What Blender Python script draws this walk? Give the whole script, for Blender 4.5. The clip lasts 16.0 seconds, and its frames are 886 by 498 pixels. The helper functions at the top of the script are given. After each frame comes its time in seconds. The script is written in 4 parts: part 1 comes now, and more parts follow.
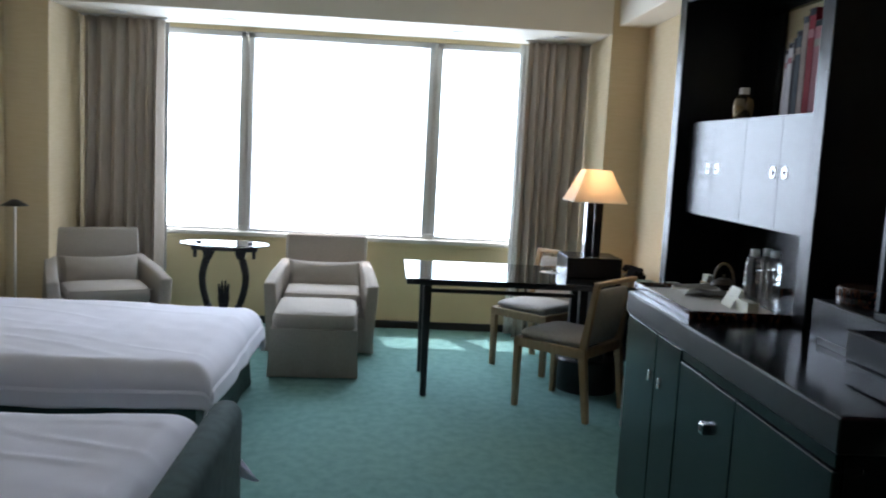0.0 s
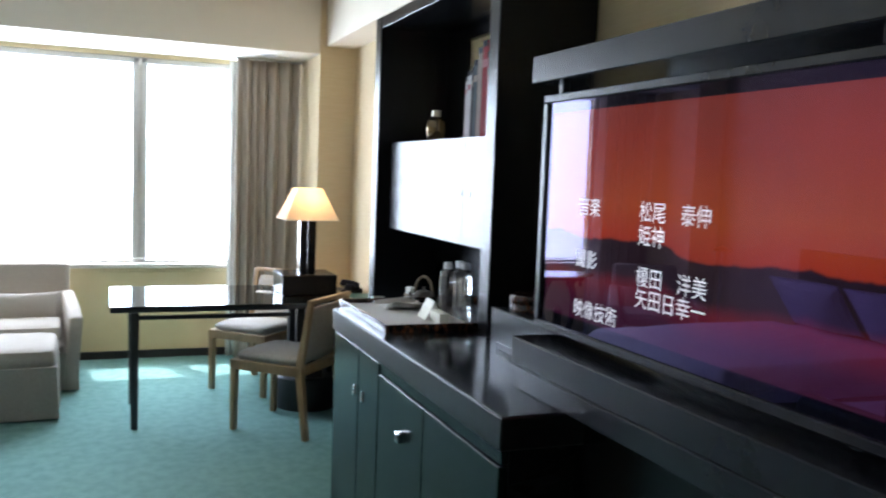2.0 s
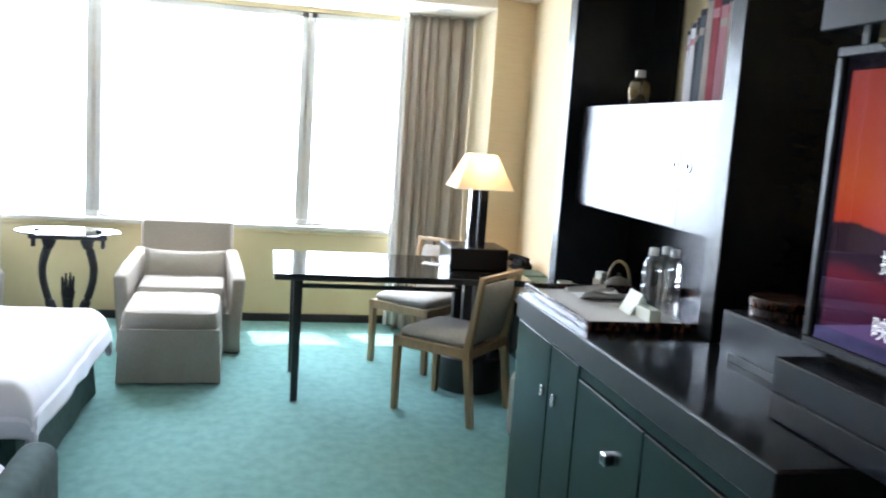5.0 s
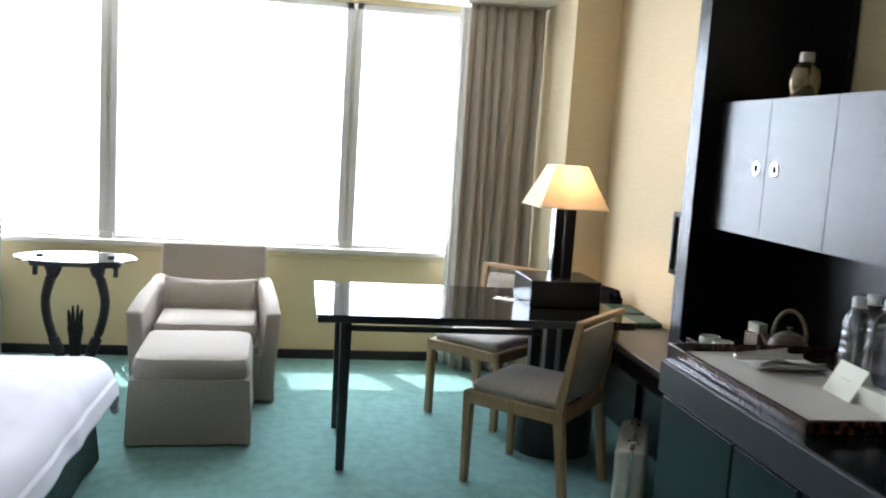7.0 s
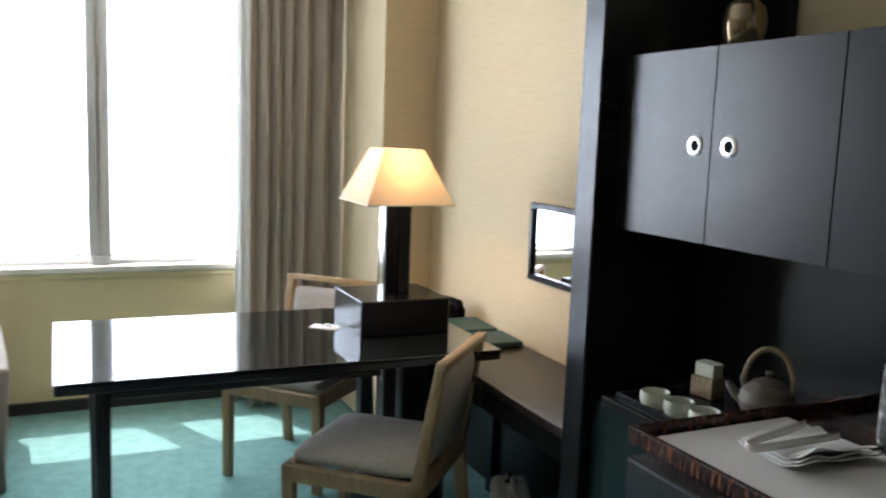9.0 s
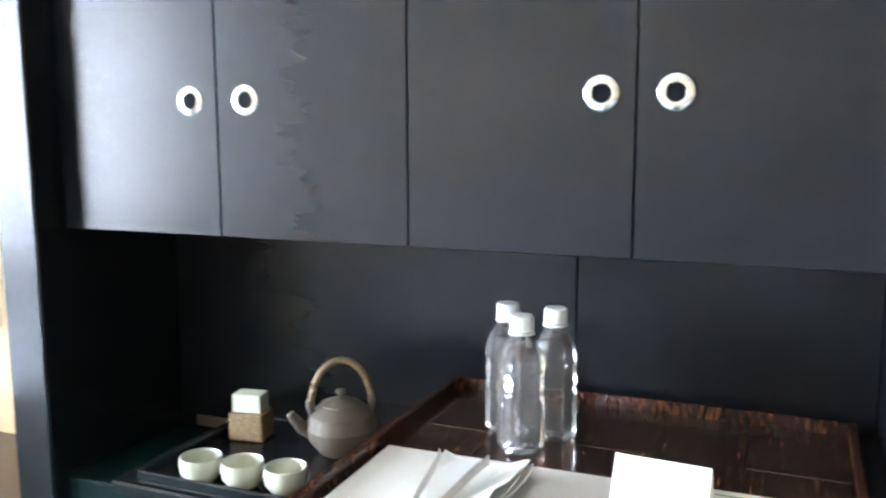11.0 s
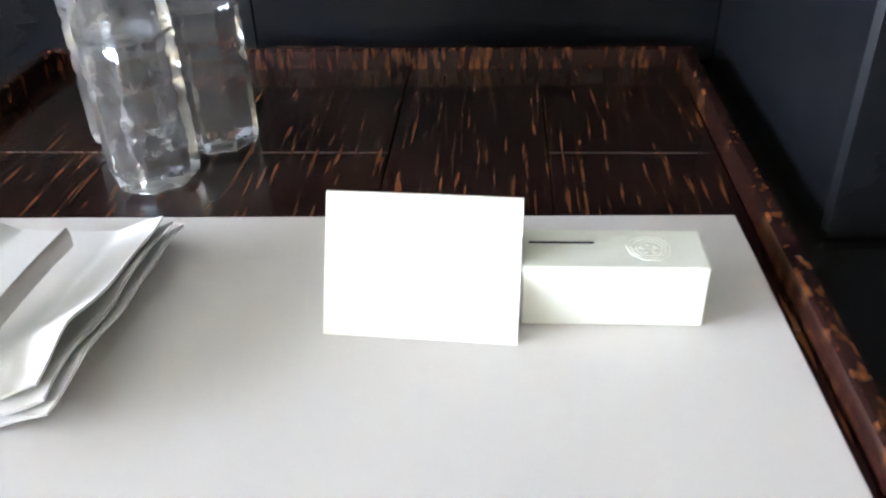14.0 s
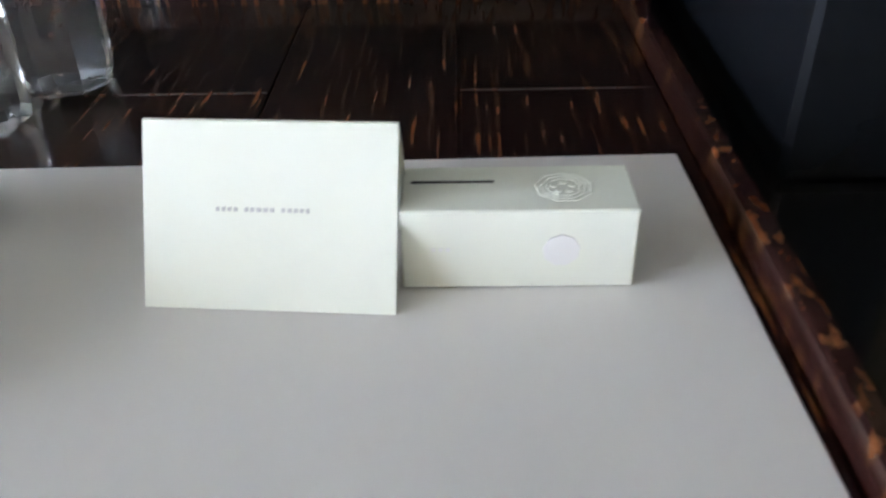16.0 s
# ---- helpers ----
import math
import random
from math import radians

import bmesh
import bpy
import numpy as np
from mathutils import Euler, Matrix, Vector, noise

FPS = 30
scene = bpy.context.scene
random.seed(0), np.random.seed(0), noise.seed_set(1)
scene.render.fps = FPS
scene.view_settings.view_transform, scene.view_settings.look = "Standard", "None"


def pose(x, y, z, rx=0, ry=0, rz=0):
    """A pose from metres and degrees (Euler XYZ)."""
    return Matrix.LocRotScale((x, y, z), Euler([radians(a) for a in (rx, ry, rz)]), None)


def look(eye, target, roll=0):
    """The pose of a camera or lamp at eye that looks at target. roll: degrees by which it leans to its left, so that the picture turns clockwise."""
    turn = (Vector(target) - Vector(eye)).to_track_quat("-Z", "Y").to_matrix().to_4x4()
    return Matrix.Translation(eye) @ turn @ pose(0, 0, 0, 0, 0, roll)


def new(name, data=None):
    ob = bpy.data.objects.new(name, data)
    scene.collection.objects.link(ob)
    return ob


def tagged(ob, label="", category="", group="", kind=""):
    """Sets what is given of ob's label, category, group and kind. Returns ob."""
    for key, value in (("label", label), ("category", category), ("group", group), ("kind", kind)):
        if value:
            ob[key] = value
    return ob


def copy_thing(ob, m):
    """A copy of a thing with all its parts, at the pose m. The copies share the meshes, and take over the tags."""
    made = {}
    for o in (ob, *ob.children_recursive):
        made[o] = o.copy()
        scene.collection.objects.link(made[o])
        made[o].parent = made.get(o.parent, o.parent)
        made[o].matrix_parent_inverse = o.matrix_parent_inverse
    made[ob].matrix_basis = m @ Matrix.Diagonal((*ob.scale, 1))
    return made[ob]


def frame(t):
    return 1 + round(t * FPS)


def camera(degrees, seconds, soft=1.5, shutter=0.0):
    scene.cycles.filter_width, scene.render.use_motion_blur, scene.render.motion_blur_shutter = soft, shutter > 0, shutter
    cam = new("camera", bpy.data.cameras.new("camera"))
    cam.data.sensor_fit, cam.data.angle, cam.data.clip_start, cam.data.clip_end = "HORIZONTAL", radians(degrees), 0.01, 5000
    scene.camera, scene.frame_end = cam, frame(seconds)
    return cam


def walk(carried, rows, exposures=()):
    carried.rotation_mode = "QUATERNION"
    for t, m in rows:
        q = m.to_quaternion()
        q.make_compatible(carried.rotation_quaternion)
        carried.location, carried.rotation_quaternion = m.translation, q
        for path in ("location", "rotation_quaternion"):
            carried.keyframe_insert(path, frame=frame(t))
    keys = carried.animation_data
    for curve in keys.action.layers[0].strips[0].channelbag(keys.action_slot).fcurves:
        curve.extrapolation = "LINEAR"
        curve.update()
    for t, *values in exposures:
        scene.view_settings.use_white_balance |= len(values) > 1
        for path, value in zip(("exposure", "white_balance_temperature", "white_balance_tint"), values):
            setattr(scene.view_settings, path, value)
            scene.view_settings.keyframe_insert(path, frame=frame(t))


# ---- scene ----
cam = camera(55.4, 16.0, soft=2.0, shutter=0.4)
PATH = [
    (0, (2.971, 1.952, 1.471), (3.106, 3.934, 1.241), 3.0),
    (0.5, (2.988, 1.926, 1.478), (3.255, 3.897, 1.271), 2.5),
    (1, (3.026, 1.907, 1.485), (3.453, 3.851, 1.288), 2.7),
    (1.5, (3.063, 1.901, 1.497), (3.637, 3.807, 1.303), 2.2),
    (2, (3.099, 1.887, 1.515), (3.833, 3.739, 1.342), 2.2),
    (2.5, (3.12, 1.874, 1.523), (4.012, 3.656, 1.35), 2.6),
    (3, (3.11, 1.871, 1.534), (4.036, 3.634, 1.354), 2.6),
    (3.5, (3.085, 1.921, 1.531), (3.904, 3.735, 1.335), 2.4),
    (4, (3.049, 2.048, 1.51), (3.696, 3.926, 1.273), 2.6),
    (4.5, (3.036, 2.215, 1.507), (3.544, 4.132, 1.243), 2.6),
    (5, (3.046, 2.371, 1.51), (3.459, 4.309, 1.239), 3.9),
    (5.2, (3.078, 2.449, 1.495), (3.447, 4.393, 1.209), 3.5),
    (7.3, (2.996, 3.424, 1.471), (3.328, 5.381, 1.225), 3.5),
    (7.5, (2.99, 3.519, 1.477), (3.314, 5.472, 1.193), 2.8),
    (8, (3.008, 3.792, 1.452), (3.43, 5.731, 1.206), 3.0),
    (8.5, (3.033, 4.018, 1.469), (3.657, 5.903, 1.234), 2.2),
    (9, (3.126, 4.271, 1.456), (3.952, 6.074, 1.191), 2.1),
    (9.5, (3.198, 4.441, 1.459), (4.232, 6.129, 1.179), 1.8),
    (10, (3.291, 4.606, 1.443), (4.633, 6.064, 1.166), 1.0),
    (10.2, (3.303, 4.678, 1.429), (4.784, 5.999, 1.179), 0.9),
    (12.3, (3.368, 4.974, 1.393), (5.252, 5.099, 0.734), 0.2),
    (12.5, (3.418, 4.977, 1.376), (5.271, 5.074, 0.631), 0.0),
    (13, (3.635, 4.958, 1.34), (5.419, 5.056, 0.442), -0.6),
    (13.5, (3.783, 4.95, 1.292), (5.514, 5.091, 0.3), -1.1),
    (14, (3.878, 4.963, 1.255), (5.551, 5.09, 0.165), -1.9),
    (14.5, (3.927, 4.982, 1.215), (5.573, 5.077, 0.082), -1.8),
    (15, (3.962, 4.977, 1.178), (5.582, 5.039, 0.008), -2.3),
    (15.5, (3.978, 4.959, 1.163), (5.594, 5.009, -0.014), -2.4),
    (16, (3.961, 4.923, 1.179), (5.615, 4.961, 0.055), -1.4),
]
EXPOSURES = [
    (0, 0.0, 5850, 19), (1.0, 0.0, 5850, 19), (1.5, 0.35, 5850, 19), (2.2, 1.05, 5850, 19), (2.8, 1.55, 5850, 19), (3.6, 1.8, 5850, 19), (4.4, 1.65, 5850, 18),
    (5.0, 1.4, 5850, 18), (7.4, 0.65, 6200, 20), (9.0, 0.52, 6200, 20), (9.6, 0.85, 6050, 20), (10.2, 1.55, 5900, 20),
    (12.3, 3.5, 5950, 19), (12.7, 3.45, 5950, 19), (13.3, 2.75, 6000, 20), (14.0, 2.2, 6050, 23), (14.6, 1.87, 6000, 23), (16.0, 1.36, 5950, 22)]
walk(cam, [(t, look(eye, target, roll)) for t, eye, target, roll in PATH], EXPOSURES)

# ---- light ----
SUN_TO = Vector((0.22, -0.45, -1.0)).normalized()
world = bpy.data.worlds.new("world")
scene.world = world
world.use_nodes = True
sky = world.node_tree.nodes.new("ShaderNodeTexSky")
sky.sky_type, sky.sun_disc = "NISHITA", False
sky.sun_elevation = math.asin(-SUN_TO.z)
sky.sun_rotation = math.atan2(-SUN_TO.x, -SUN_TO.y)
world.node_tree.links.new(sky.outputs[0], world.node_tree.nodes["Background"].inputs[0])
world.node_tree.nodes["Background"].inputs[1].default_value = 0.12

sun_lamp = bpy.data.lights.new("sun", "SUN")
sun_lamp.energy, sun_lamp.angle, sun_lamp.color = 5.0, radians(0.6), (1.0, 0.95, 0.86)
new("sun", sun_lamp).matrix_world = look((0, 0, 30), Vector((0, 0, 30)) + SUN_TO)

WIN_X0, WIN_X1, WIN_Z0, WIN_Z1 = 1.0, 4.16, 0.745, 2.33
day = bpy.data.lights.new("window_daylight", "AREA")
day.shape, day.size, day.size_y = "RECTANGLE", WIN_X1 - WIN_X0 - 0.02, WIN_Z1 - WIN_Z0 - 0.02
day.energy, day.color = 115.0, (0.82, 0.93, 1.0)
new("window_daylight", day).matrix_world = look(((WIN_X0 + WIN_X1) / 2, 9.16, (WIN_Z0 + WIN_Z1) / 2), ((WIN_X0 + WIN_X1) / 2, 5, (WIN_Z0 + WIN_Z1) / 2))

bulb = bpy.data.lights.new("desk_lamp_bulb", "POINT")
bulb.energy, bulb.color, bulb.shadow_soft_size = 5.6, (1.0, 0.62, 0.28), 0.05
new("desk_lamp_bulb", bulb).location = (4.27, 7.21, 1.312)

# ---- materials ----
def node_mat(name, color, rough=0.6, metal=0.0, second=None, scale=8.0, stretch=(1, 1, 1), bump=0.0, bump_scale=60.0, coat=0.0, spec=0.5,
             contrast=(0.35, 0.65), detail=4.0, jitter=0.0):
    """A surface of two colours mixed by noise at one size, with fine relief at another."""
    m = bpy.data.materials.new(name)
    m.use_nodes = True
    nodes, links = m.node_tree.nodes, m.node_tree.links
    b = nodes["Principled BSDF"]
    b.inputs["Roughness"].default_value, b.inputs["Metallic"].default_value = rough, metal
    b.inputs["Coat Weight"].default_value, b.inputs["Specular IOR Level"].default_value = coat, spec
    b.inputs["Coat Roughness"].default_value = 0.12
    co = nodes.new("ShaderNodeTexCoord")
    mp = nodes.new("ShaderNodeMapping")
    mp.inputs["Scale"].default_value = stretch
    links.new(co.outputs["Object"], mp.inputs["Vector"])
    n = nodes.new("ShaderNodeTexNoise")
    n.inputs["Scale"].default_value, n.inputs["Detail"].default_value = scale, detail
    links.new(mp.outputs[0], n.inputs["Vector"])
    r = nodes.new("ShaderNodeValToRGB")
    second = second or tuple(c * 0.82 for c in color)
    r.color_ramp.elements[0].position, r.color_ramp.elements[1].position = contrast
    r.color_ramp.elements[0].color, r.color_ramp.elements[1].color = (*second, 1), (*color, 1)
    links.new(n.outputs["Fac"], r.inputs["Fac"])
    out = r.outputs[0]
    if jitter:
        info = nodes.new("ShaderNodeObjectInfo")
        hs = nodes.new("ShaderNodeHueSaturation")
        mr = nodes.new("ShaderNodeMapRange")
        mr.inputs["To Min"].default_value, mr.inputs["To Max"].default_value = 1 - jitter, 1 + jitter
        links.new(info.outputs["Random"], mr.inputs["Value"])
        links.new(mr.outputs[0], hs.inputs["Value"])
        links.new(out, hs.inputs["Color"])
        out = hs.outputs[0]
    links.new(out, b.inputs["Base Color"])
    if bump:
        n2 = nodes.new("ShaderNodeTexNoise")
        n2.inputs["Scale"].default_value, n2.inputs["Detail"].default_value = bump_scale, 3
        links.new(mp.outputs[0], n2.inputs["Vector"])
        bp = nodes.new("ShaderNodeBump")
        bp.inputs["Strength"].default_value, bp.inputs["Distance"].default_value = bump, 0.004
        links.new(n2.outputs["Fac"], bp.inputs["Height"])
        links.new(bp.outputs[0], b.inputs["Normal"])
    return m


def glass_mat(name, tint, rough=0.0, ior=1.45):
    m = bpy.data.materials.new(name)
    m.use_nodes = True
    b = m.node_tree.nodes["Principled BSDF"]
    b.inputs["Base Color"].default_value = (*tint, 1)
    b.inputs["Transmission Weight"].default_value, b.inputs["Roughness"].default_value, b.inputs["IOR"].default_value = 1.0, rough, ior
    return m


CARPET = node_mat("carpet", (0.165, 0.305, 0.285), 0.95, second=(0.126, 0.248, 0.231), scale=18, detail=10, stretch=(1.0, 0.8, 1.0), bump=0.5, bump_scale=260, spec=0.1, contrast=(0.30, 0.62))
WALLPAPER = node_mat("wallpaper", (0.62, 0.52, 0.345), 0.8, second=(0.59, 0.49, 0.315), scale=9, stretch=(1, 1, 10), bump=0.05, bump_scale=40, spec=0.2)
SILLWALL = node_mat("window_wall_paint", (0.66, 0.56, 0.34), 0.7, second=(0.61, 0.51, 0.30), scale=3, bump=0.05, spec=0.3)
CEIL = node_mat("ceiling_paint", (0.74, 0.70, 0.60), 0.85, second=(0.71, 0.67, 0.57), scale=2, bump=0.05, spec=0.2)
FRAME = node_mat("window_frame_metal", (0.62, 0.62, 0.60), 0.45, metal=0.3, second=(0.56, 0.56, 0.55), scale=5)
SILLTOP = node_mat("sill_stone", (0.70, 0.68, 0.62), 0.4, scale=12, second=(0.64, 0.61, 0.55))
BASE = node_mat("baseboard_black", (0.018, 0.018, 0.02), 0.5, scale=20)
CURTAIN = node_mat("curtain_cloth", (0.48, 0.425, 0.36), 0.9, second=(0.42, 0.365, 0.305), scale=30, stretch=(6, 6, 0.4), bump=0.2, bump_scale=200, spec=0.1)
SHEER = node_mat("sheer_cloth", (0.72, 0.72, 0.69), 0.9, scale=40, stretch=(6, 6, 0.4), bump=0.1, bump_scale=200, spec=0.1)
UPHOL = node_mat("taupe_upholstery", (0.36, 0.325, 0.285), 0.92, second=(0.30, 0.27, 0.235), scale=120, stretch=(3, 3, 0.5), bump=0.3, bump_scale=420, spec=0.15)
SEATCLOTH = node_mat("chair_cloth", (0.40, 0.375, 0.34), 0.75, second=(0.35, 0.325, 0.29), scale=60, bump=0.15, bump_scale=300, spec=0.3)
LINEN = node_mat("white_linen", (0.72, 0.71, 0.775), 0.85, second=(0.695, 0.685, 0.75), scale=5, bump=0.2, bump_scale=9, spec=0.2)
GREENCLOTH = node_mat("dark_green_velvet", (0.035, 0.075, 0.066), 0.85, second=(0.024, 0.056, 0.05), scale=25, bump=0.3, bump_scale=300, spec=0.2)
OAK = node_mat("oak_wood", (0.37, 0.25, 0.13), 0.5, second=(0.29, 0.19, 0.095), scale=9, stretch=(8, 8, 0.7), bump=0.08, bump_scale=40)
BLACKWOOD = node_mat("black_stained_wood", (0.008, 0.009, 0.011), 0.26, spec=0.3, second=(0.0077, 0.0087, 0.0106), scale=6, stretch=(1.5, 0.5, 5))
DOORWOOD = node_mat("dark_door_veneer", (0.009, 0.010, 0.0135), 0.25, spec=0.36, second=(0.0087, 0.0097, 0.0131), scale=7, stretch=(1.5, 0.5, 5))
GREENWOOD = node_mat("green_black_lacquer", (0.0045, 0.0125, 0.0122), 0.24, spec=0.24, second=(0.0034, 0.0095, 0.0093), scale=4, stretch=(3, 0.8, 3), bump=0.03, bump_scale=20)
COUNTER = node_mat("black_gloss_counter", (0.012, 0.012, 0.013), 0.15, second=(0.009, 0.009, 0.010), scale=5, spec=0.4)
COUNTEREDGE = node_mat("charcoal_counter_edge", (0.013, 0.0155, 0.018), 0.34, spec=0.35, second=(0.009, 0.011, 0.0125), scale=30, bump=0.2, bump_scale=150)
DESKTOP = node_mat("black_glass_desktop", (0.010, 0.012, 0.012), 0.05, second=(0.008, 0.010, 0.010), scale=3, coat=0.5)
DESKLEG = node_mat("black_satin_wood", (0.014, 0.016, 0.02), 0.4, second=(0.010, 0.011, 0.014), scale=8, stretch=(4, 4, 0.5))
SIDEWOOD = node_mat("dark_brown_veneer", (0.032, 0.024, 0.02), 0.32, second=(0.022, 0.016, 0.013), scale=5, stretch=(10, 1, 1))
GREYPLATE = node_mat("grey_metal_plate", (0.022, 0.025, 0.031), 0.26, metal=0.2, second=(0.018, 0.02, 0.025), scale=10)
CHROME = node_mat("chrome", (0.78, 0.78, 0.80), 0.14, metal=1.0, second=(0.72, 0.72, 0.74), scale=20)
BRUSHED = node_mat("brushed_aluminium", (0.62, 0.60, 0.57), 0.32, metal=0.9, second=(0.52, 0.50, 0.47), scale=30, stretch=(1, 1, 8))
BLACKPLASTIC = node_mat("black_plastic", (0.012, 0.012, 0.013), 0.35, scale=40)
IRON = node_mat("dark_cast_iron", (0.022, 0.022, 0.024), 0.5, metal=0.4, second=(0.014, 0.014, 0.016), scale=30, bump=0.2, bump_scale=90)
GREENPAD = node_mat("green_leather", (0.02, 0.075, 0.06), 0.45, second=(0.016, 0.06, 0.048), scale=60, bump=0.2, bump_scale=250)
PAPER = node_mat("white_paper", (0.80, 0.79, 0.76), 0.7, second=(0.785, 0.775, 0.745), scale=15, spec=0.3)
MATPAPER = node_mat("cream_mat", (0.72, 0.69, 0.655), 0.75, second=(0.705, 0.672, 0.635), scale=2, spec=0.2)
IVORY = node_mat("ivory_card", (0.80, 0.81, 0.70), 0.7, second=(0.785, 0.795, 0.685), scale=20, spec=0.3, bump=0.03, bump_scale=200)
MATTE = node_mat("matte_black", (0.008, 0.008, 0.009), 0.9, spec=0.05, scale=40)
INK = node_mat("grey_ink", (0.60, 0.59, 0.55), 0.6, scale=60)
CERAMIC = node_mat("pale_celadon", (0.52, 0.53, 0.43), 0.3, second=(0.46, 0.47, 0.37), scale=14, coat=0.2)
CLAY = node_mat("unglazed_clay", (0.105, 0.084, 0.06), 0.7, second=(0.078, 0.062, 0.044), scale=12, bump=0.15, bump_scale=120)
CANE = node_mat("wrapped_cane", (0.24, 0.165, 0.075), 0.55, second=(0.13, 0.085, 0.036), scale=30, stretch=(1, 6, 6), bump=0.3)
CAPPLASTIC = node_mat("white_plastic", (0.78, 0.78, 0.78), 0.4, scale=30)
TRAYMAT = node_mat("streaked_lacquer", (0.26, 0.10, 0.035), 0.16, second=(0.018, 0.008, 0.0065), scale=240, stretch=(0.07, 1, 1), contrast=(0.54, 0.79), detail=4, coat=0.4, bump=0.05)
TRAYEDGE = node_mat("streaked_lacquer_rim", (0.24, 0.09, 0.028), 0.22, second=(0.030, 0.010, 0.008), scale=165, stretch=(0.5, 1, 0.2), contrast=(0.52, 0.78), detail=3, coat=0.3, bump=0.05)
JARGLASS = node_mat("smoky_bronze_glass", (0.30, 0.25, 0.17), 0.08, metal=0.75, second=(0.20, 0.15, 0.09), scale=8)
CLEAR = glass_mat("clear_glass", (0.95, 0.98, 0.97), 0.0, 1.45)
WATERCLEAR = glass_mat("clear_water_bottle", (0.98, 0.99, 1.0), 0.0, 1.42)
_bn, _bl = WATERCLEAR.node_tree.nodes, WATERCLEAR.node_tree.links
_bt, _bb = _bn.new("ShaderNodeTexNoise"), _bn.new("ShaderNodeBump")
_bt.inputs["Scale"].default_value = 70
_bn["Principled BSDF"].inputs["Transmission Weight"].default_value = 0.96
_bb.inputs["Strength"].default_value, _bb.inputs["Distance"].default_value = 0.25, 0.004
_bc = _bn.new("ShaderNodeTexCoord")
_bl.new(_bc.outputs["Object"], _bt.inputs["Vector"])
_bl.new(_bt.outputs["Fac"], _bb.inputs["Height"])
_bl.new(_bb.outputs[0], _bn["Principled BSDF"].inputs["Normal"])
SILVERCASE = node_mat("silver_suitcase_shell", (0.66, 0.65, 0.62), 0.35, metal=0.35, second=(0.56, 0.55, 0.52), scale=30, stretch=(1, 1, 8))
TONGMETAL = node_mat("satin_steel", (0.60, 0.565, 0.52), 0.4, metal=0.45, second=(0.54, 0.505, 0.46), scale=30)
MIRROR = node_mat("mirror_silver", (0.88, 0.88, 0.87), 0.01, metal=1.0, second=(0.87, 0.87, 0.86), scale=2)
BOOKS = {k: node_mat("book_" + k, c, 0.8, spec=0.15, second=tuple(v * 0.85 for v in c), scale=25, stretch=(3, 3, 0.5))
         for k, c in dict(white=(0.46, 0.43, 0.43), black=(0.012, 0.010, 0.012), grey=(0.045, 0.055, 0.062), cream=(0.25, 0.20, 0.165), red=(0.19, 0.006, 0.012), pink=(0.30, 0.12, 0.13)).items()}

SHADE = bpy.data.materials.new("lamp_shade_cloth")
SHADE.use_nodes = True
_n, _l = SHADE.node_tree.nodes, SHADE.node_tree.links
_d, _t, _m = _n.new("ShaderNodeBsdfDiffuse"), _n.new("ShaderNodeBsdfTranslucent"), _n.new("ShaderNodeMixShader")
_w = _n.new("ShaderNodeTexNoise")
_w.inputs["Scale"].default_value = 150
_c = _n.new("ShaderNodeValToRGB")
_c.color_ramp.elements[0].color, _c.color_ramp.elements[1].color = (0.74, 0.68, 0.58, 1), (0.80, 0.74, 0.65, 1)
_l.new(_w.outputs["Fac"], _c.inputs["Fac"])
for _s in (_d, _t):
    _l.new(_c.outputs[0], _s.inputs["Color"])
_m.inputs[0].default_value = 0.5
_l.new(_d.outputs[0], _m.inputs[1])
_l.new(_t.outputs[0], _m.inputs[2])
_l.new(_m.outputs[0], _n["Material Output"].inputs["Surface"])


def violet_gloss(b):
    """The violet-blue sheen of a coated television pane."""
    b.inputs["Base Color"].default_value = (0.006, 0.006, 0.008, 1)
    b.inputs["Roughness"].default_value = 0.015
    b.inputs["Specular IOR Level"].default_value = 0.62
    b.inputs["IOR"].default_value = 1.52
    b.inputs["Specular Tint"].default_value = (0.34, 0.22, 1.0, 1)


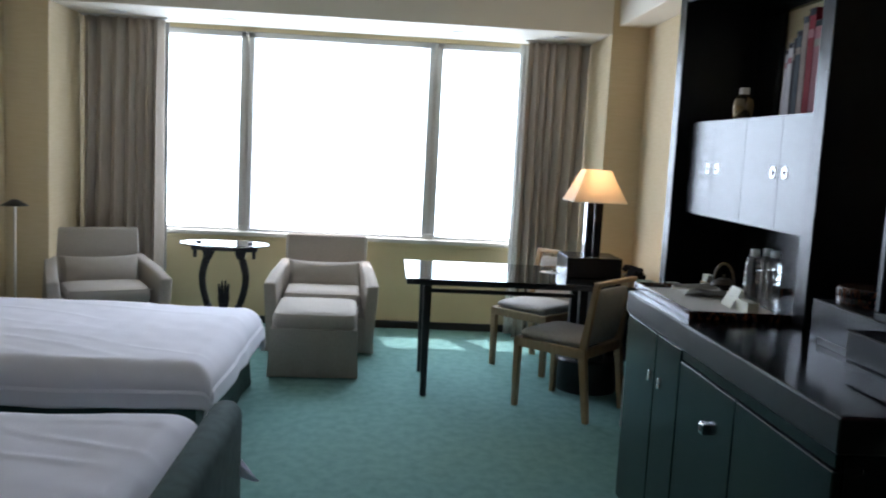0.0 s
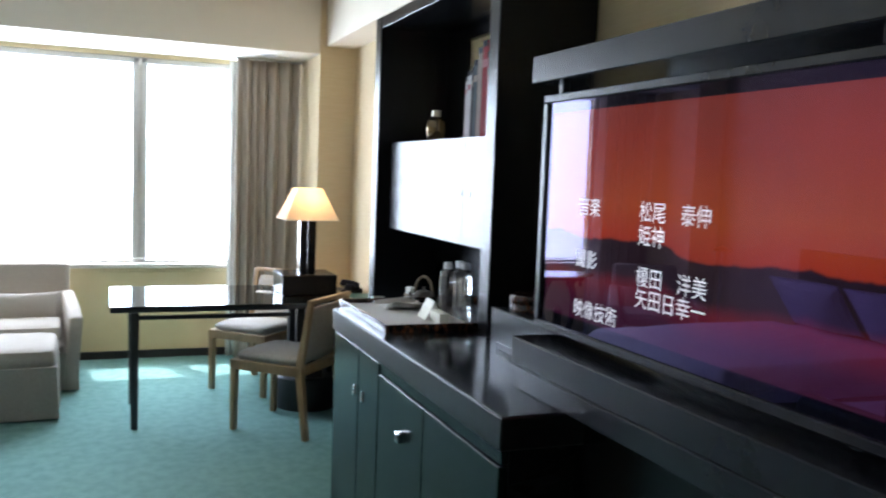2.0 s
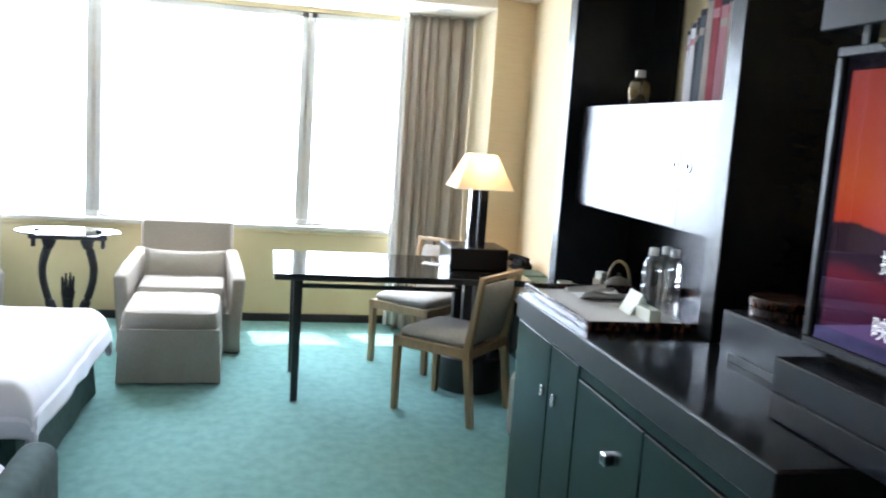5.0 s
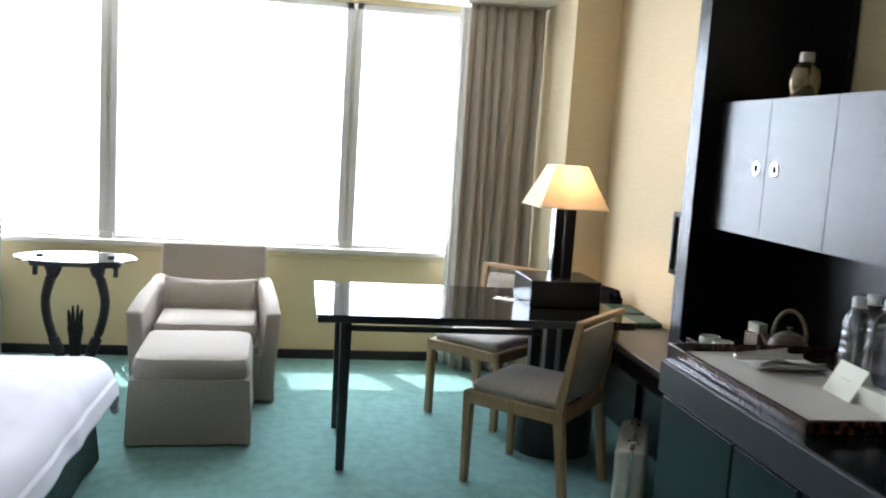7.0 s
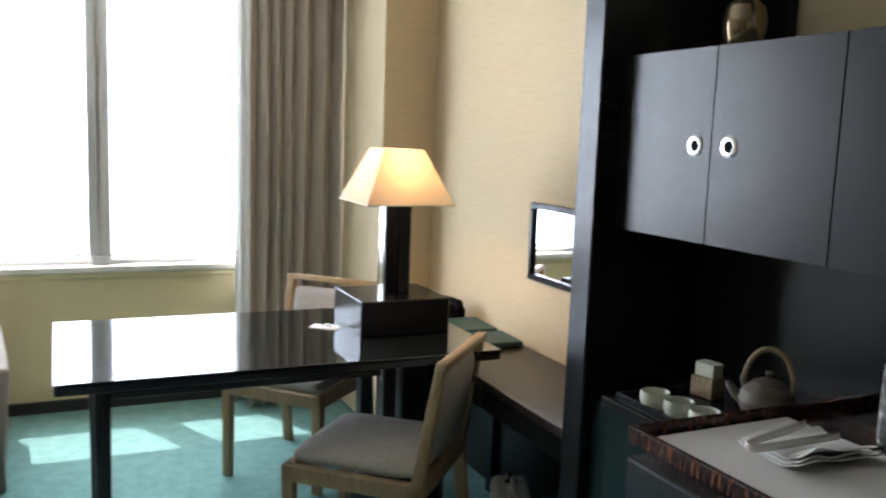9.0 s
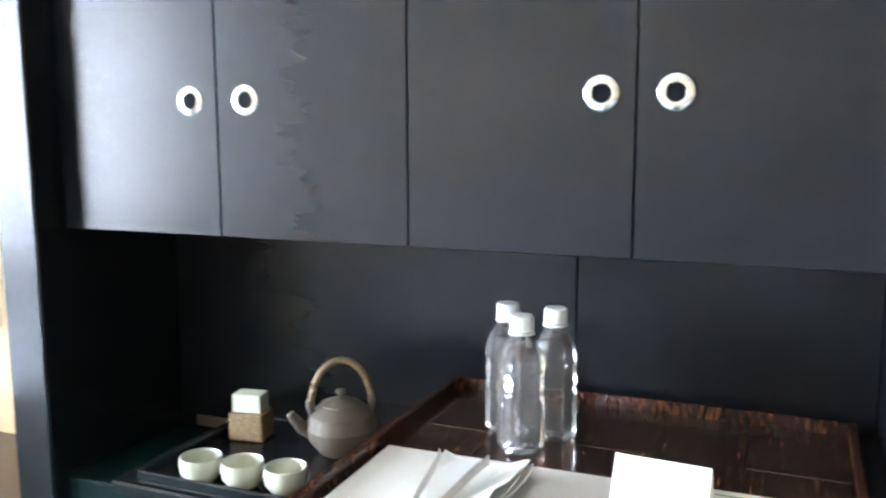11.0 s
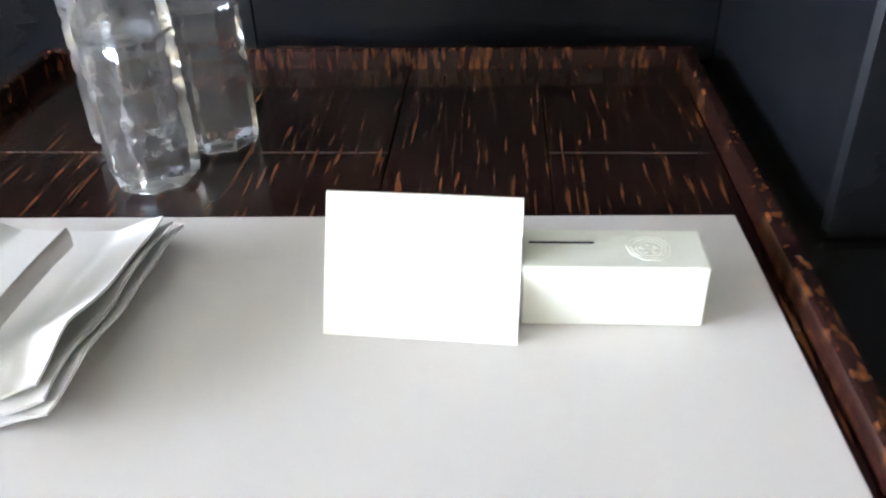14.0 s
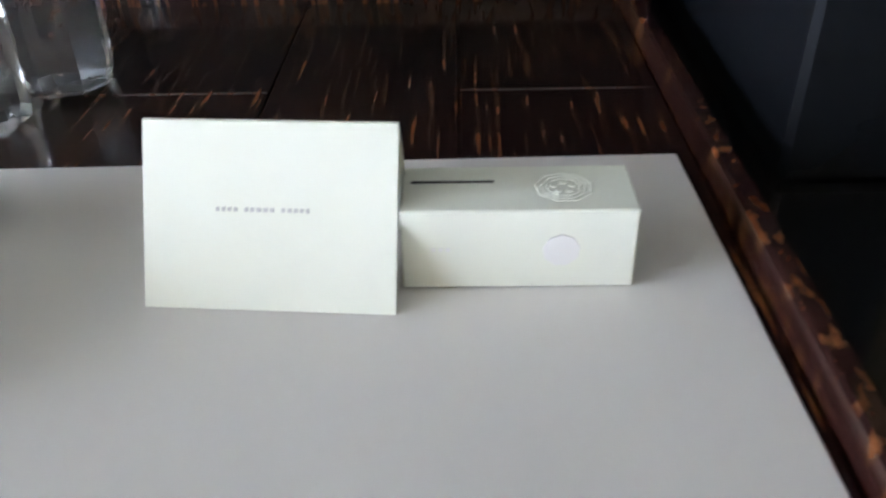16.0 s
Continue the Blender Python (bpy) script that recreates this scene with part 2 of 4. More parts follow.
def screen_mat():
    """A switched-on television picture: a red dusk over dark hills, under a glossy pane."""
    m = bpy.data.materials.new("tv_picture")
    m.use_nodes = True
    n, l = m.node_tree.nodes, m.node_tree.links
    b = n["Principled BSDF"]
    co, sep = n.new("ShaderNodeTexCoord"), n.new("ShaderNodeSeparateXYZ")
    l.new(co.outputs["Object"], sep.inputs[0])
    ridge = n.new("ShaderNodeTexNoise")
    ridge.noise_dimensions = "1D"
    ridge.inputs["Scale"].default_value, ridge.inputs["Detail"].default_value = 3.0, 5
    l.new(sep.outputs["Y"], ridge.inputs["W"])
    add = n.new("ShaderNodeMath")
    add.operation = "MULTIPLY_ADD"
    add.inputs[1].default_value = -0.10
    l.new(ridge.outputs["Fac"], add.inputs[0])
    l.new(sep.outputs["Z"], add.inputs[2])
    ramp = n.new("ShaderNodeValToRGB")
    mr = n.new("ShaderNodeMapRange")
    mr.inputs["From Min"].default_value, mr.inputs["From Max"].default_value = 0.0, 0.6
    l.new(add.outputs[0], mr.inputs["Value"])
    l.new(mr.outputs[0], ramp.inputs["Fac"])
    e = ramp.color_ramp.elements
    e[0].position, e[0].color = 0.0, (0.06, 0.010, 0.030, 1)
    e[1].position, e[1].color = 1.0, (0.20, 0.036, 0.028, 1)
    for p, c in ((0.10, (0.16, 0.012, 0.02, 1)), (0.15, (0.022, 0.010, 0.014, 1)), (0.275, (0.022, 0.010, 0.012, 1)), (0.285, (0.46, 0.045, 0.010, 1)), (0.42, (0.50, 0.085, 0.016, 1)), (0.68, (0.40, 0.058, 0.026, 1))):
        q = e.new(p)
        q.color = c
    cl = n.new("ShaderNodeTexNoise")
    cl.inputs["Scale"].default_value = 3
    mx = n.new("ShaderNodeMixRGB")
    mx.blend_type, mx.inputs[0].default_value = "MULTIPLY", 0.5
    l.new(co.outputs["Object"], cl.inputs["Vector"])
    l.new(ramp.outputs[0], mx.inputs[1])
    l.new(cl.outputs["Fac"], mx.inputs[2])
    l.new(mx.outputs[0], b.inputs["Emission Color"])
    b.inputs["Emission Strength"].default_value = 0.36
    violet_gloss(b)
    return m


SCREEN = screen_mat()
PANE = bpy.data.materials.new("coated_black_pane")
PANE.use_nodes = True
violet_gloss(PANE.node_tree.nodes["Principled BSDF"])
TITLE = bpy.data.materials.new("screen_lettering")
TITLE.use_nodes = True
TITLE.node_tree.nodes["Principled BSDF"].inputs["Emission Color"].default_value = (0.8, 0.78, 0.78, 1)
TITLE.node_tree.nodes["Principled BSDF"].inputs["Emission Strength"].default_value = 0.25


# ---- mesh helpers ----
def merged(*bms):
    """All the meshes in one."""
    first = bms[0]
    for b in bms[1:]:
        me = bpy.data.meshes.new("tmp")
        b.to_mesh(me)
        first.from_mesh(me)
        bpy.data.meshes.remove(me)
        b.free()
    return first


def box(x0, y0, z0, x1, y1, z1, bev=0.004, seg=1):
    bm = bmesh.new()
    bmesh.ops.create_cube(bm, size=1)
    for v in bm.verts:
        v.co = Vector(((x0 + x1) / 2 + v.co.x * (x1 - x0), (y0 + y1) / 2 + v.co.y * (y1 - y0), (z0 + z1) / 2 + v.co.z * (z1 - z0)))
    bev = min(bev, 0.45 * min(x1 - x0, y1 - y0, z1 - z0))
    if bev > 0:
        bmesh.ops.bevel(bm, geom=bm.edges[:], offset=bev, segments=seg, affect="EDGES", profile=0.5)
    return bm


def prism(points, along, a, b, bev=0.0, seg=2):
    """A flat outline pushed along an axis from a to b. along 'x': points are (y, z); 'y': (x, z); 'z': (x, y)."""
    bm = bmesh.new()
    put = {"x": lambda p, c: (c, p[0], p[1]), "y": lambda p, c: (p[0], c, p[1]), "z": lambda p, c: (p[0], p[1], c)}[along]
    lo, hi = [bm.verts.new(put(p, a)) for p in points], [bm.verts.new(put(p, b)) for p in points]
    bm.faces.new(lo), bm.faces.new(hi)
    for i in range(len(points)):
        j = (i + 1) % len(points)
        bm.faces.new((lo[i], lo[j], hi[j], hi[i]))
    bmesh.ops.recalc_face_normals(bm, faces=bm.faces)
    if bev:
        bmesh.ops.bevel(bm, geom=bm.edges[:], offset=bev, segments=seg, affect="EDGES", profile=0.5)
    return bm


def lathe(profile, n=32, square=0.0, flutes=0, flute_z=(0, 0)):
    """A turned shape from (radius, z) pairs; square > 0 pushes the round towards a square with rounded corners."""
    bm = bmesh.new()
    rings = []
    for r, z in profile:
        ring = []
        for i in range(n):
            a = 2 * math.pi * i / n
            c, s = math.cos(a), math.sin(a)
            k = 1 / ((abs(c) ** 4 + abs(s) ** 4) ** 0.25)
            f = r * (1 + square * (k - 1)) * (1 - (0.09 * abs(math.sin(flutes * a / 2)) if flutes and flute_z[0] <= z <= flute_z[1] else 0))
            ring.append(bm.verts.new((f * c, f * s, z)))
        rings.append(ring)
    for p, q in zip(rings, rings[1:]):
        for i in range(n):
            bm.faces.new((p[i], p[(i + 1) % n], q[(i + 1) % n], q[i]))
    if profile[0][0] > 1e-4:
        bm.faces.new(rings[0][::-1])
    if profile[-1][0] > 1e-4:
        bm.faces.new(rings[-1])
    bmesh.ops.remove_doubles(bm, verts=bm.verts[:], dist=1e-5)
    return bm


def tube(points, radius, n=10, flat=1.0):
    """A rod along points; radius is a number or one for each point; flat squeezes its section."""
    bm = bmesh.new()
    pts = [Vector(p) for p in points]
    rings = []
    for i, p in enumerate(pts):
        d = (pts[min(i + 1, len(pts) - 1)] - pts[max(i - 1, 0)]).normalized()
        u = d.cross(Vector((0, 0, 1)) if abs(d.z) < 0.95 else Vector((0, 1, 0))).normalized()
        w = d.cross(u).normalized()
        r = radius[i] if isinstance(radius, (list, tuple)) else radius
        rings.append([bm.verts.new(p + u * (r * math.cos(2 * math.pi * k / n)) + w * (r * flat * math.sin(2 * math.pi * k / n))) for k in range(n)])
    for p, q in zip(rings, rings[1:]):
        for i in range(n):
            bm.faces.new((p[i], p[(i + 1) % n], q[(i + 1) % n], q[i]))
    bm.faces.new(rings[0]), bm.faces.new(rings[-1])
    bmesh.ops.recalc_face_normals(bm, faces=bm.faces)
    return bm


def moved(bm, m):
    bm.transform(m)
    return bm


def mesh_of(name, bm, material, smooth=True):
    me = bpy.data.meshes.new(name)
    bm.to_mesh(me)
    bm.free()
    me.materials.append(material)
    if smooth:
        me.shade_smooth()
        me.set_sharp_from_angle(angle=radians(28))
    return me


def part(name, bm, material, parent, label=""):
    ob = new(name, mesh_of(name, bm, material))
    ob.parent = parent
    if label:
        ob["label"] = label
    return ob


def thing(name, label, category, m=None, group=""):
    ob = new(name)
    ob.empty_display_size = 0.1
    ob.matrix_world = m or Matrix.Identity(4)
    return tagged(ob, label, category, group)


def solo(name, bm, material, label, category, m=None, group=""):
    ob = new(name, mesh_of(name, bm, material))
    ob.matrix_world = m or Matrix.Identity(4)
    return tagged(ob, label, category, group)


def fixed(name, bm, material, label="", parent=None):
    ob = new(name, mesh_of(name, bm, material))
    if parent:
        ob.parent = parent
        return ob
    return tagged(ob, label or name.replace("_", " "), name.split("_")[0], kind="structure")


def cushion(w, d, h, puff=0.3, n=14):
    """A stuffed cushion, w by d by h, its base at z = 0."""
    bm = bmesh.new()
    bmesh.ops.create_cube(bm, size=2)
    bmesh.ops.subdivide_edges(bm, edges=bm.edges[:], cuts=n, use_grid_fill=True)
    for v in bm.verts:
        x, y, z = v.co
        k = (1 - abs(x) ** 4) * (1 - abs(y) ** 4)
        edge = 1 - 0.12 * (abs(x) ** 8 + abs(y) ** 8) * 0.5
        zz = z * (1 - puff + puff * max(k, 0) ** 0.5)
        rx, ry = x * (1 - 0.05 * z * z), y * (1 - 0.05 * z * z)
        v.co = Vector((rx * w / 2 * edge, ry * d / 2 * edge, h / 2 + zz * h / 2))
        v.co += Vector((0, 0, 1)) * 0.004 * noise.noise(v.co * 14)
    return bm


# ---- the room ----
XL, XR, YB, YW, ZC = 0.30, 4.785, -0.6, 8.83, 2.75
fixed("floor", box(XL - 0.2, YB - 0.2, -0.12, XR + 0.2, 9.17, 0, 0), CARPET, "teal green wall-to-wall carpet with worn mottling")
fixed("ceiling", box(XL - 0.2, YB - 0.2, ZC, XR + 0.2, 9.17, ZC + 0.12, 0), CEIL, "plain off-white ceiling")
fixed("wall_west", box(XL - 0.2, YB, 0, XL, YW, ZC, 0), WALLPAPER, "cream wallpapered side wall")
fixed("wall_east", box(XR, YB, 0, XR + 0.2, YW, ZC, 0), WALLPAPER, "cream grasscloth wallpapered side wall")
# out of view: added at an assumed distance to close the room
fixed("wall_south", box(XL - 0.2, YB - 0.2, 0, XR + 0.2, YB, ZC, 0), WALLPAPER, "unseen cream rear wall added to close the room")
wn = merged(box(XL - 0.2, YW, 0, XR + 0.2, 9.17, WIN_Z0 - 0.035, 0), box(XL - 0.2, YW, WIN_Z1, XR + 0.2, 9.17, ZC, 0),
            box(XL - 0.2, YW, WIN_Z0 - 0.035, WIN_X0, 9.17, WIN_Z1, 0), box(WIN_X1, YW, WIN_Z0 - 0.035, XR + 0.2, 9.17, WIN_Z1, 0))
fixed("wall_north", wn, SILLWALL, "pale yellow painted window wall")
fixed("trim_pier_west", box(XL, 8.03, 0, 0.60, YW, ZC, 0.004), WALLPAPER, "cream wallpapered pier beside the window")
fixed("trim_pier_east", box(4.515, 8.03, 0, XR, YW, ZC, 0.004), WALLPAPER, "cream wallpapered pier beside the window")
soffit = fixed("ceiling_soffit", box(0.60, 8.03, 2.36, 4.515, YW, ZC, 0.004), CEIL, "painted soffit above the window")
fixed("ceiling_bulkhead", box(4.56, YB, 2.42, XR, 8.03, ZC, 0.004), CEIL, "painted bulkhead along the side wall")
fixed("baseboard_north", box(0.60, 8.808, 0, 4.515, YW, 0.06, 0.003), BASE, "black baseboard under the window")
fixed("baseboard_west", box(XL, YB, 0, XL + 0.018, 8.03, 0.07, 0.003), BASE, "black baseboard")
fixed("baseboard_east", box(XR - 0.018, 6.3, 0, XR, 8.03, 0.07, 0.003), BASE, "black baseboard")

window = thing("window_1", "wide three-light window with grey metal mullions", "window")
window["kind"] = "structure"
part("window_sill", box(WIN_X0 - 0.12, 8.795, WIN_Z0 - 0.035, WIN_X1 + 0.02, 9.17, WIN_Z0, 0.006), SILLTOP, window, "pale stone sill")
part("apron_rail", box(WIN_X0 - 0.10, 8.812, WIN_Z0 - 0.065, WIN_X1, YW, WIN_Z0 - 0.036, 0.004), SILLWALL, window)
for x0, x1 in ((1.757, 1.865), (3.255, 3.365)):
    mul = part("mullion", box(x0, 8.86, WIN_Z0, x1, 9.02, WIN_Z1, 0.005), FRAME, window)
    part("groove", box(x0 + 0.042, 8.853, WIN_Z0 + 0.005, x1 - 0.042, 8.862, WIN_Z1 - 0.005, 0.002), BRUSHED, mul)
    part("foot_bracket", box(x0 + 0.012, 8.84, WIN_Z0, x1 - 0.012, 8.86, WIN_Z0 + 0.045, 0.004), FRAME, mul)
part("head_rail", box(WIN_X0, 8.86, WIN_Z1 - 0.045, WIN_X1, 9.0, WIN_Z1, 0.004), FRAME, window)
part("bottom_rail", box(WIN_X0, 8.87, WIN_Z0, WIN_X1, 9.0, WIN_Z0 + 0.022, 0.003), FRAME, window)
for x0, x1 in ((WIN_X0, 1.757), (1.865, 3.255), (3.365, WIN_X1)):
    p = part("pane", box(x0 + 0.002, 8.93, WIN_Z0 + 0.02, x1 - 0.002, 8.938, WIN_Z1 - 0.04, 0), CLEAR, window)
    p.visible_shadow = False

lightbm = lambda: lathe([(0.030, 0.012), (0.034, 0.0), (0.055, -0.006), (0.060, -0.002), (0.060, 0.0)], 24)
down = thing("downlight", "small recessed downlight with a pale trim ring", "light", pose(0.95, 8.40, 2.36), "downlights in the soffit")
part("trim_ring", lightbm(), CAPPLASTIC, down)
part("lens", lathe([(0.0, 0.002), (0.029, 0.001)], 20), BRUSHED, down)
for x, y in ((1.75, 8.45), (3.45, 8.40), (4.20, 8.32)):
    copy_thing(down, pose(x, y, 2.36))

# ---- curtains ----
def drape(x0, x1, folds, depth, z0, z1, seed):
    bm = bmesh.new()
    nx, nz = folds * 12, 26
    grid = []
    for j in range(nz + 1):
        row = []
        f = j / nz
        for i in range(nx + 1):
            u = i / nx
            ph = 2 * math.pi * folds * (u + 0.045 * math.sin(7 * u + seed) + 0.03 * noise.noise(Vector((u * 9, f * 2, seed))))
            amp = depth * (0.55 + 0.45 * f) * (0.8 + 0.5 * noise.noise(Vector((u * 6, seed, f))))
            row.append(bm.verts.new((x0 + (x1 - x0) * u + 0.25 * amp * math.sin(2 * ph), amp * math.sin(ph), z1 + (z0 - z1) * f)))
        grid.append(row)
    for a, b in zip(grid, grid[1:]):
        for i in range(nx):
            bm.faces.new((a[i], a[i + 1], b[i + 1], b[i]))
    return bm


def curtain(x0, x1, folds, seed, sheer_x):
    c = thing("curtain", "heavy taupe curtain drawn back in deep folds beside the window", "curtain", pose(0, 8.60, 0), "pair of curtains")
    cloth = part("cloth", drape(x0, x1, folds, 0.068, 0.012, 2.35, seed), CURTAIN, c)
    cloth.modifiers.new("thick", "SOLIDIFY").thickness = 0.006
    s = part("sheer", moved(drape(sheer_x[0], sheer_x[1], 5, 0.022, 0.012, 2.34, seed + 3), pose(0, 0.12, 0)), SHEER, c, "white sheer under-curtain")
    s.modifiers.new("thick", "SOLIDIFY").thickness = 0.002
    part("track", box(x0 - 0.02, -0.02, 2.345, x1 + 0.02, 0.02, 2.359, 0.002), FRAME, c)


curtain(0.64, 1.23, 7, 1.0, (0.95, 1.24))
curtain(4.01, 4.48, 6, 4.0, (3.96, 4.20))

# ---- dining-style chairs at the desk ----
def oak_chair(m, label):
    c = thing("desk_chair", label, "chair", m, "chairs at the desk")
    w = 0.235
    part("seat_frame", merged(box(-w, -w, 0.36, w, -w + 0.03, 0.415, 0.004), box(-w, w - 0.03, 0.36, w, w, 0.415, 0.004),
                              box(-w, -w, 0.36, -w + 0.03, w, 0.415, 0.004), box(w - 0.03, -w, 0.36, w, w, 0.415, 0.004)), OAK, c)
    part("seat", moved(cushion(2 * w - 0.012, 2 * w - 0.012, 0.065, 0.45), pose(0, 0.004, 0.405)), SEATCLOTH, c, "grey cloth seat pad")
    for sx in (-1, 1):
        x = sx * (w - 0.02)
        part("leg", prism([(w - 0.042, 0.41), (w, 0.41), (w - 0.008, 0), (w - 0.034, 0)], "x", x - 0.02, x + 0.02, 0.004), OAK, c)
        part("leg", prism([(-w, 0.41), (-w + 0.045, 0.41), (-w - 0.012, 0), (-w - 0.042, 0)], "x", x - 0.02, x + 0.02, 0.004), OAK, c)
        part("back_post", prism([(-w, 0.40), (-w + 0.042, 0.40), (-w - 0.030, 0.80), (-w - 0.058, 0.80)], "x", x - 0.018, x + 0.018, 0.004), OAK, c)
    part("top_rail", prism([(-w - 0.062, 0.775), (-w - 0.026, 0.775), (-w - 0.032, 0.80), (-w - 0.062, 0.80)], "x", -w, w, 0.004), OAK, c)
    pad = cushion(2 * w - 0.075, 0.34, 0.05, 0.5)
    part("backrest", moved(pad, pose(0, -w + 0.005, 0.595, 100, 0, 0) @ pose(0, 0, -0.02)), SEATCLOTH, c, "grey cloth back pad")
    return c


oak_chair(pose(4.075, 6.80, 0, 0, 0, 48), "light oak chair with grey cloth seat, pulled out from the desk")
oak_chair(pose(4.055, 7.73, 0, 0, 0, 134), "light oak chair with grey cloth seat, tucked behind the desk")

# ---- desk ----
desk = thing("writing_desk", "black writing desk with a mirror-gloss glass top", "desk", pose(3.10, 6.76, 0))
part("desktop", box(0, 0, 0.700, 1.40, 0.81, 0.727, 0.004), DESKLEG, desk)
part("glass_top", box(-0.004, -0.004, 0.728, 1.404, 0.814, 0.736, 0.002), DESKTOP, desk, "black glass sheet with a green edge")
for y in (0.165, 0.715):
    part("leg", prism([(0.105, 0.70), (0.155, 0.70), (0.150, 0), (0.112, 0)], "y", y - 0.024, y + 0.024, 0.003), DESKLEG, desk)
for y in (0.165, 0.715):
    part("stretcher", box(0.14, y - 0.012, 0.632, 1.02, y + 0.012, 0.655, 0.003), DESKLEG, desk)
for y in (0.31, 0.56):
    part("upright", box(1.09, y, 0.205, 1.14, y + 0.06, 0.70, 0.004), DESKLEG, desk)
part("pedestal", box(1.16, 0.30, 0.06, 1.26, 0.56, 0.70, 0.004), DESKLEG, desk)
part("drum_base", moved(lathe([(0.20, 0.0), (0.205, 0.01), (0.205, 0.20), (0.195, 0.21), (0.0, 0.21)], 40), pose(1.19, 0.46, 0)), DESKLEG, desk)

lamp = thing("table_lamp", "black table lamp with a lit cream pyramid shade", "lamp", pose(4.27, 7.21, 0.736))
part("plinth", box(-0.18, -0.16, 0.0, 0.165, 0.16, 0.128, 0.004), BLACKWOOD, lamp)
for x in (-0.038, 0.018):
    part("post", box(x - 0.017 + 0.005, -0.04, 0.128, x + 0.033, 0.04, 0.50, 0.002), BLACKWOOD, lamp)
part("inlay", box(-0.046, -0.018, 0.129, -0.0505, 0.018, 0.50, 0.0), CHROME, lamp, "polished metal strip")
part("socket", moved(lathe([(0.014, 0.50), (0.014, 0.508), (0.0, 0.510)], 16), pose(0, 0, 0)), BRUSHED, lamp)
def shade_bm(b, t, z0, z1):
    bm = bmesh.new()
    lo = [bm.verts.new((sx * b, sy * b, z0)) for sx, sy in ((-1, -1), (1, -1), (1, 1), (-1, 1))]
    hi = [bm.verts.new((sx * t, sy * t, z1)) for sx, sy in ((-1, -1), (1, -1), (1, 1), (-1, 1))]
    for i in range(4):
        bm.faces.new((lo[i], lo[(i + 1) % 4], hi[(i + 1) % 4], hi[i]))
    return bm
sh = part("shade", shade_bm(0.168, 0.078, 0.470, 0.668), SHADE, lamp, "cream cloth pyramid shade")
sh.data.shade_flat()
sh.modifiers.new("thick", "SOLIDIFY").thickness = 0.0015
part("shade_wire", merged(*[tube([(a * 0.168, b * 0.168, 0.470), (c * 0.168, d * 0.168, 0.470)], 0.0022, 6) for a, b, c, d in ((-1, -1, 1, -1), (1, -1, 1, 1), (1, 1, -1, 1), (-1, 1, -1, -1))]), IVORY, lamp)

note = thing("note_pad", "white note sheet with a small metal clip lying on the desk", "stationery", pose(4.02, 7.235, 0.7365, 0, 0, -35))
part("sheet", box(-0.06, -0.03, 0, 0.05, 0.035, 0.003, 0.001), PAPER, note)
part("clip", tube([(-0.02, 0, 0.005), (-0.01, 0.012, 0.012), (0.01, 0.012, 0.012), (0.02, 0, 0.006), (0.0, -0.012, 0.008)], 0.003, 6), CHROME, note)

# ---- side table along the wall ----
st = thing("side_table", "long low dark brown console table against the wall", "table", pose(4.40, 6.20, 0))
part("tabletop", box(0, 0, 0.622, 0.38, 1.80, 0.652, 0.003), SIDEWOOD, st)
part("apron", box(0.012, 0.012, 0.545, 0.034, 1.78, 0.621, 0.003), BLACKWOOD, st)
for y in (1.0, 1.74):
    part("leg", box(0.02, y, 0, 0.065, y + 0.045, 0.621, 0.003), BLACKWOOD, st)
    part("leg", box(0.32, y, 0, 0.365, y + 0.045, 0.621, 0.003), BLACKWOOD, st)
part("back_panel", box(0.345, 0.08, 0.02, 0.362, 1.73, 0.621, 0.002), BLACKWOOD, st)
for i, (y0, y1) in enumerate(((0.86, 1.06), (1.07, 1.30))):
    solo("desk_folder", box(-0.12, -(y1 - y0) / 2, 0, 0.12, (y1 - y0) / 2, 0.022 + 0.006 * i, 0.004), GREENPAD, "dark green leather folder lying on the console", "folder", pose(4.645, 6.20 + (y0 + y1) / 2, 0.653, 0, 0, -3), "green folders")
phone = thing("telephone", "black desk telephone on the console", "telephone", pose(4.672, 7.60, 0.653, 0, 0, 20) @ Matrix.Diagonal((0.62, 0.75, 0.72, 1)))
part("body", prism([(-0.1, 0), (0.1, 0), (0.1, 0.075), (-0.1, 0.03)], "y", -0.09, 0.09, 0.008), MATTE, phone)
part("handset", tube([(-0.01, -0.13, 0.085), (0.0, -0.11, 0.115), (0.005, -0.05, 0.128), (0.005, 0.05, 0.128), (0.0, 0.11, 0.115), (-0.01, 0.13, 0.085)], [0.028, 0.03, 0.017, 0.017, 0.03, 0.028], 12), MATTE, phone)
part("cradle", box(-0.03, -0.07, 0.05, 0.05, 0.07, 0.108, 0.01), MATTE, phone)

case = thing("suitcase", "small silver ribbed aluminium suitcase standing on the carpet", "suitcase", pose(4.42, 6.49, 0, 0, 0, -25) @ Matrix.Diagonal((0.72, 0.8, 0.8, 1)))
part("shell", box(-0.085, -0.26, 0.02, 0.085, 0.26, 0.40, 0.03, 4), SILVERCASE, case)
for z in range(9):
    part("rib", box(-0.089, -0.235, 0.065 + z * 0.036, 0.089, 0.235, 0.077 + z * 0.036, 0.004), SILVERCASE, case)
part("seam_band", box(-0.012, -0.265, 0.03, 0.012, 0.265, 0.405, 0.004), CHROME, case)
part("handle", tube([(0, -0.09, 0.40), (0, -0.085, 0.45), (0, -0.06, 0.462), (0, 0.06, 0.462), (0, 0.085, 0.45), (0, 0.09, 0.40)], 0.011, 8), BRUSHED, case)
for y in (-0.15, 0.15):
    part("latch", box(-0.03, y - 0.02, 0.398, 0.03, y + 0.02, 0.414, 0.004), CHROME, case)
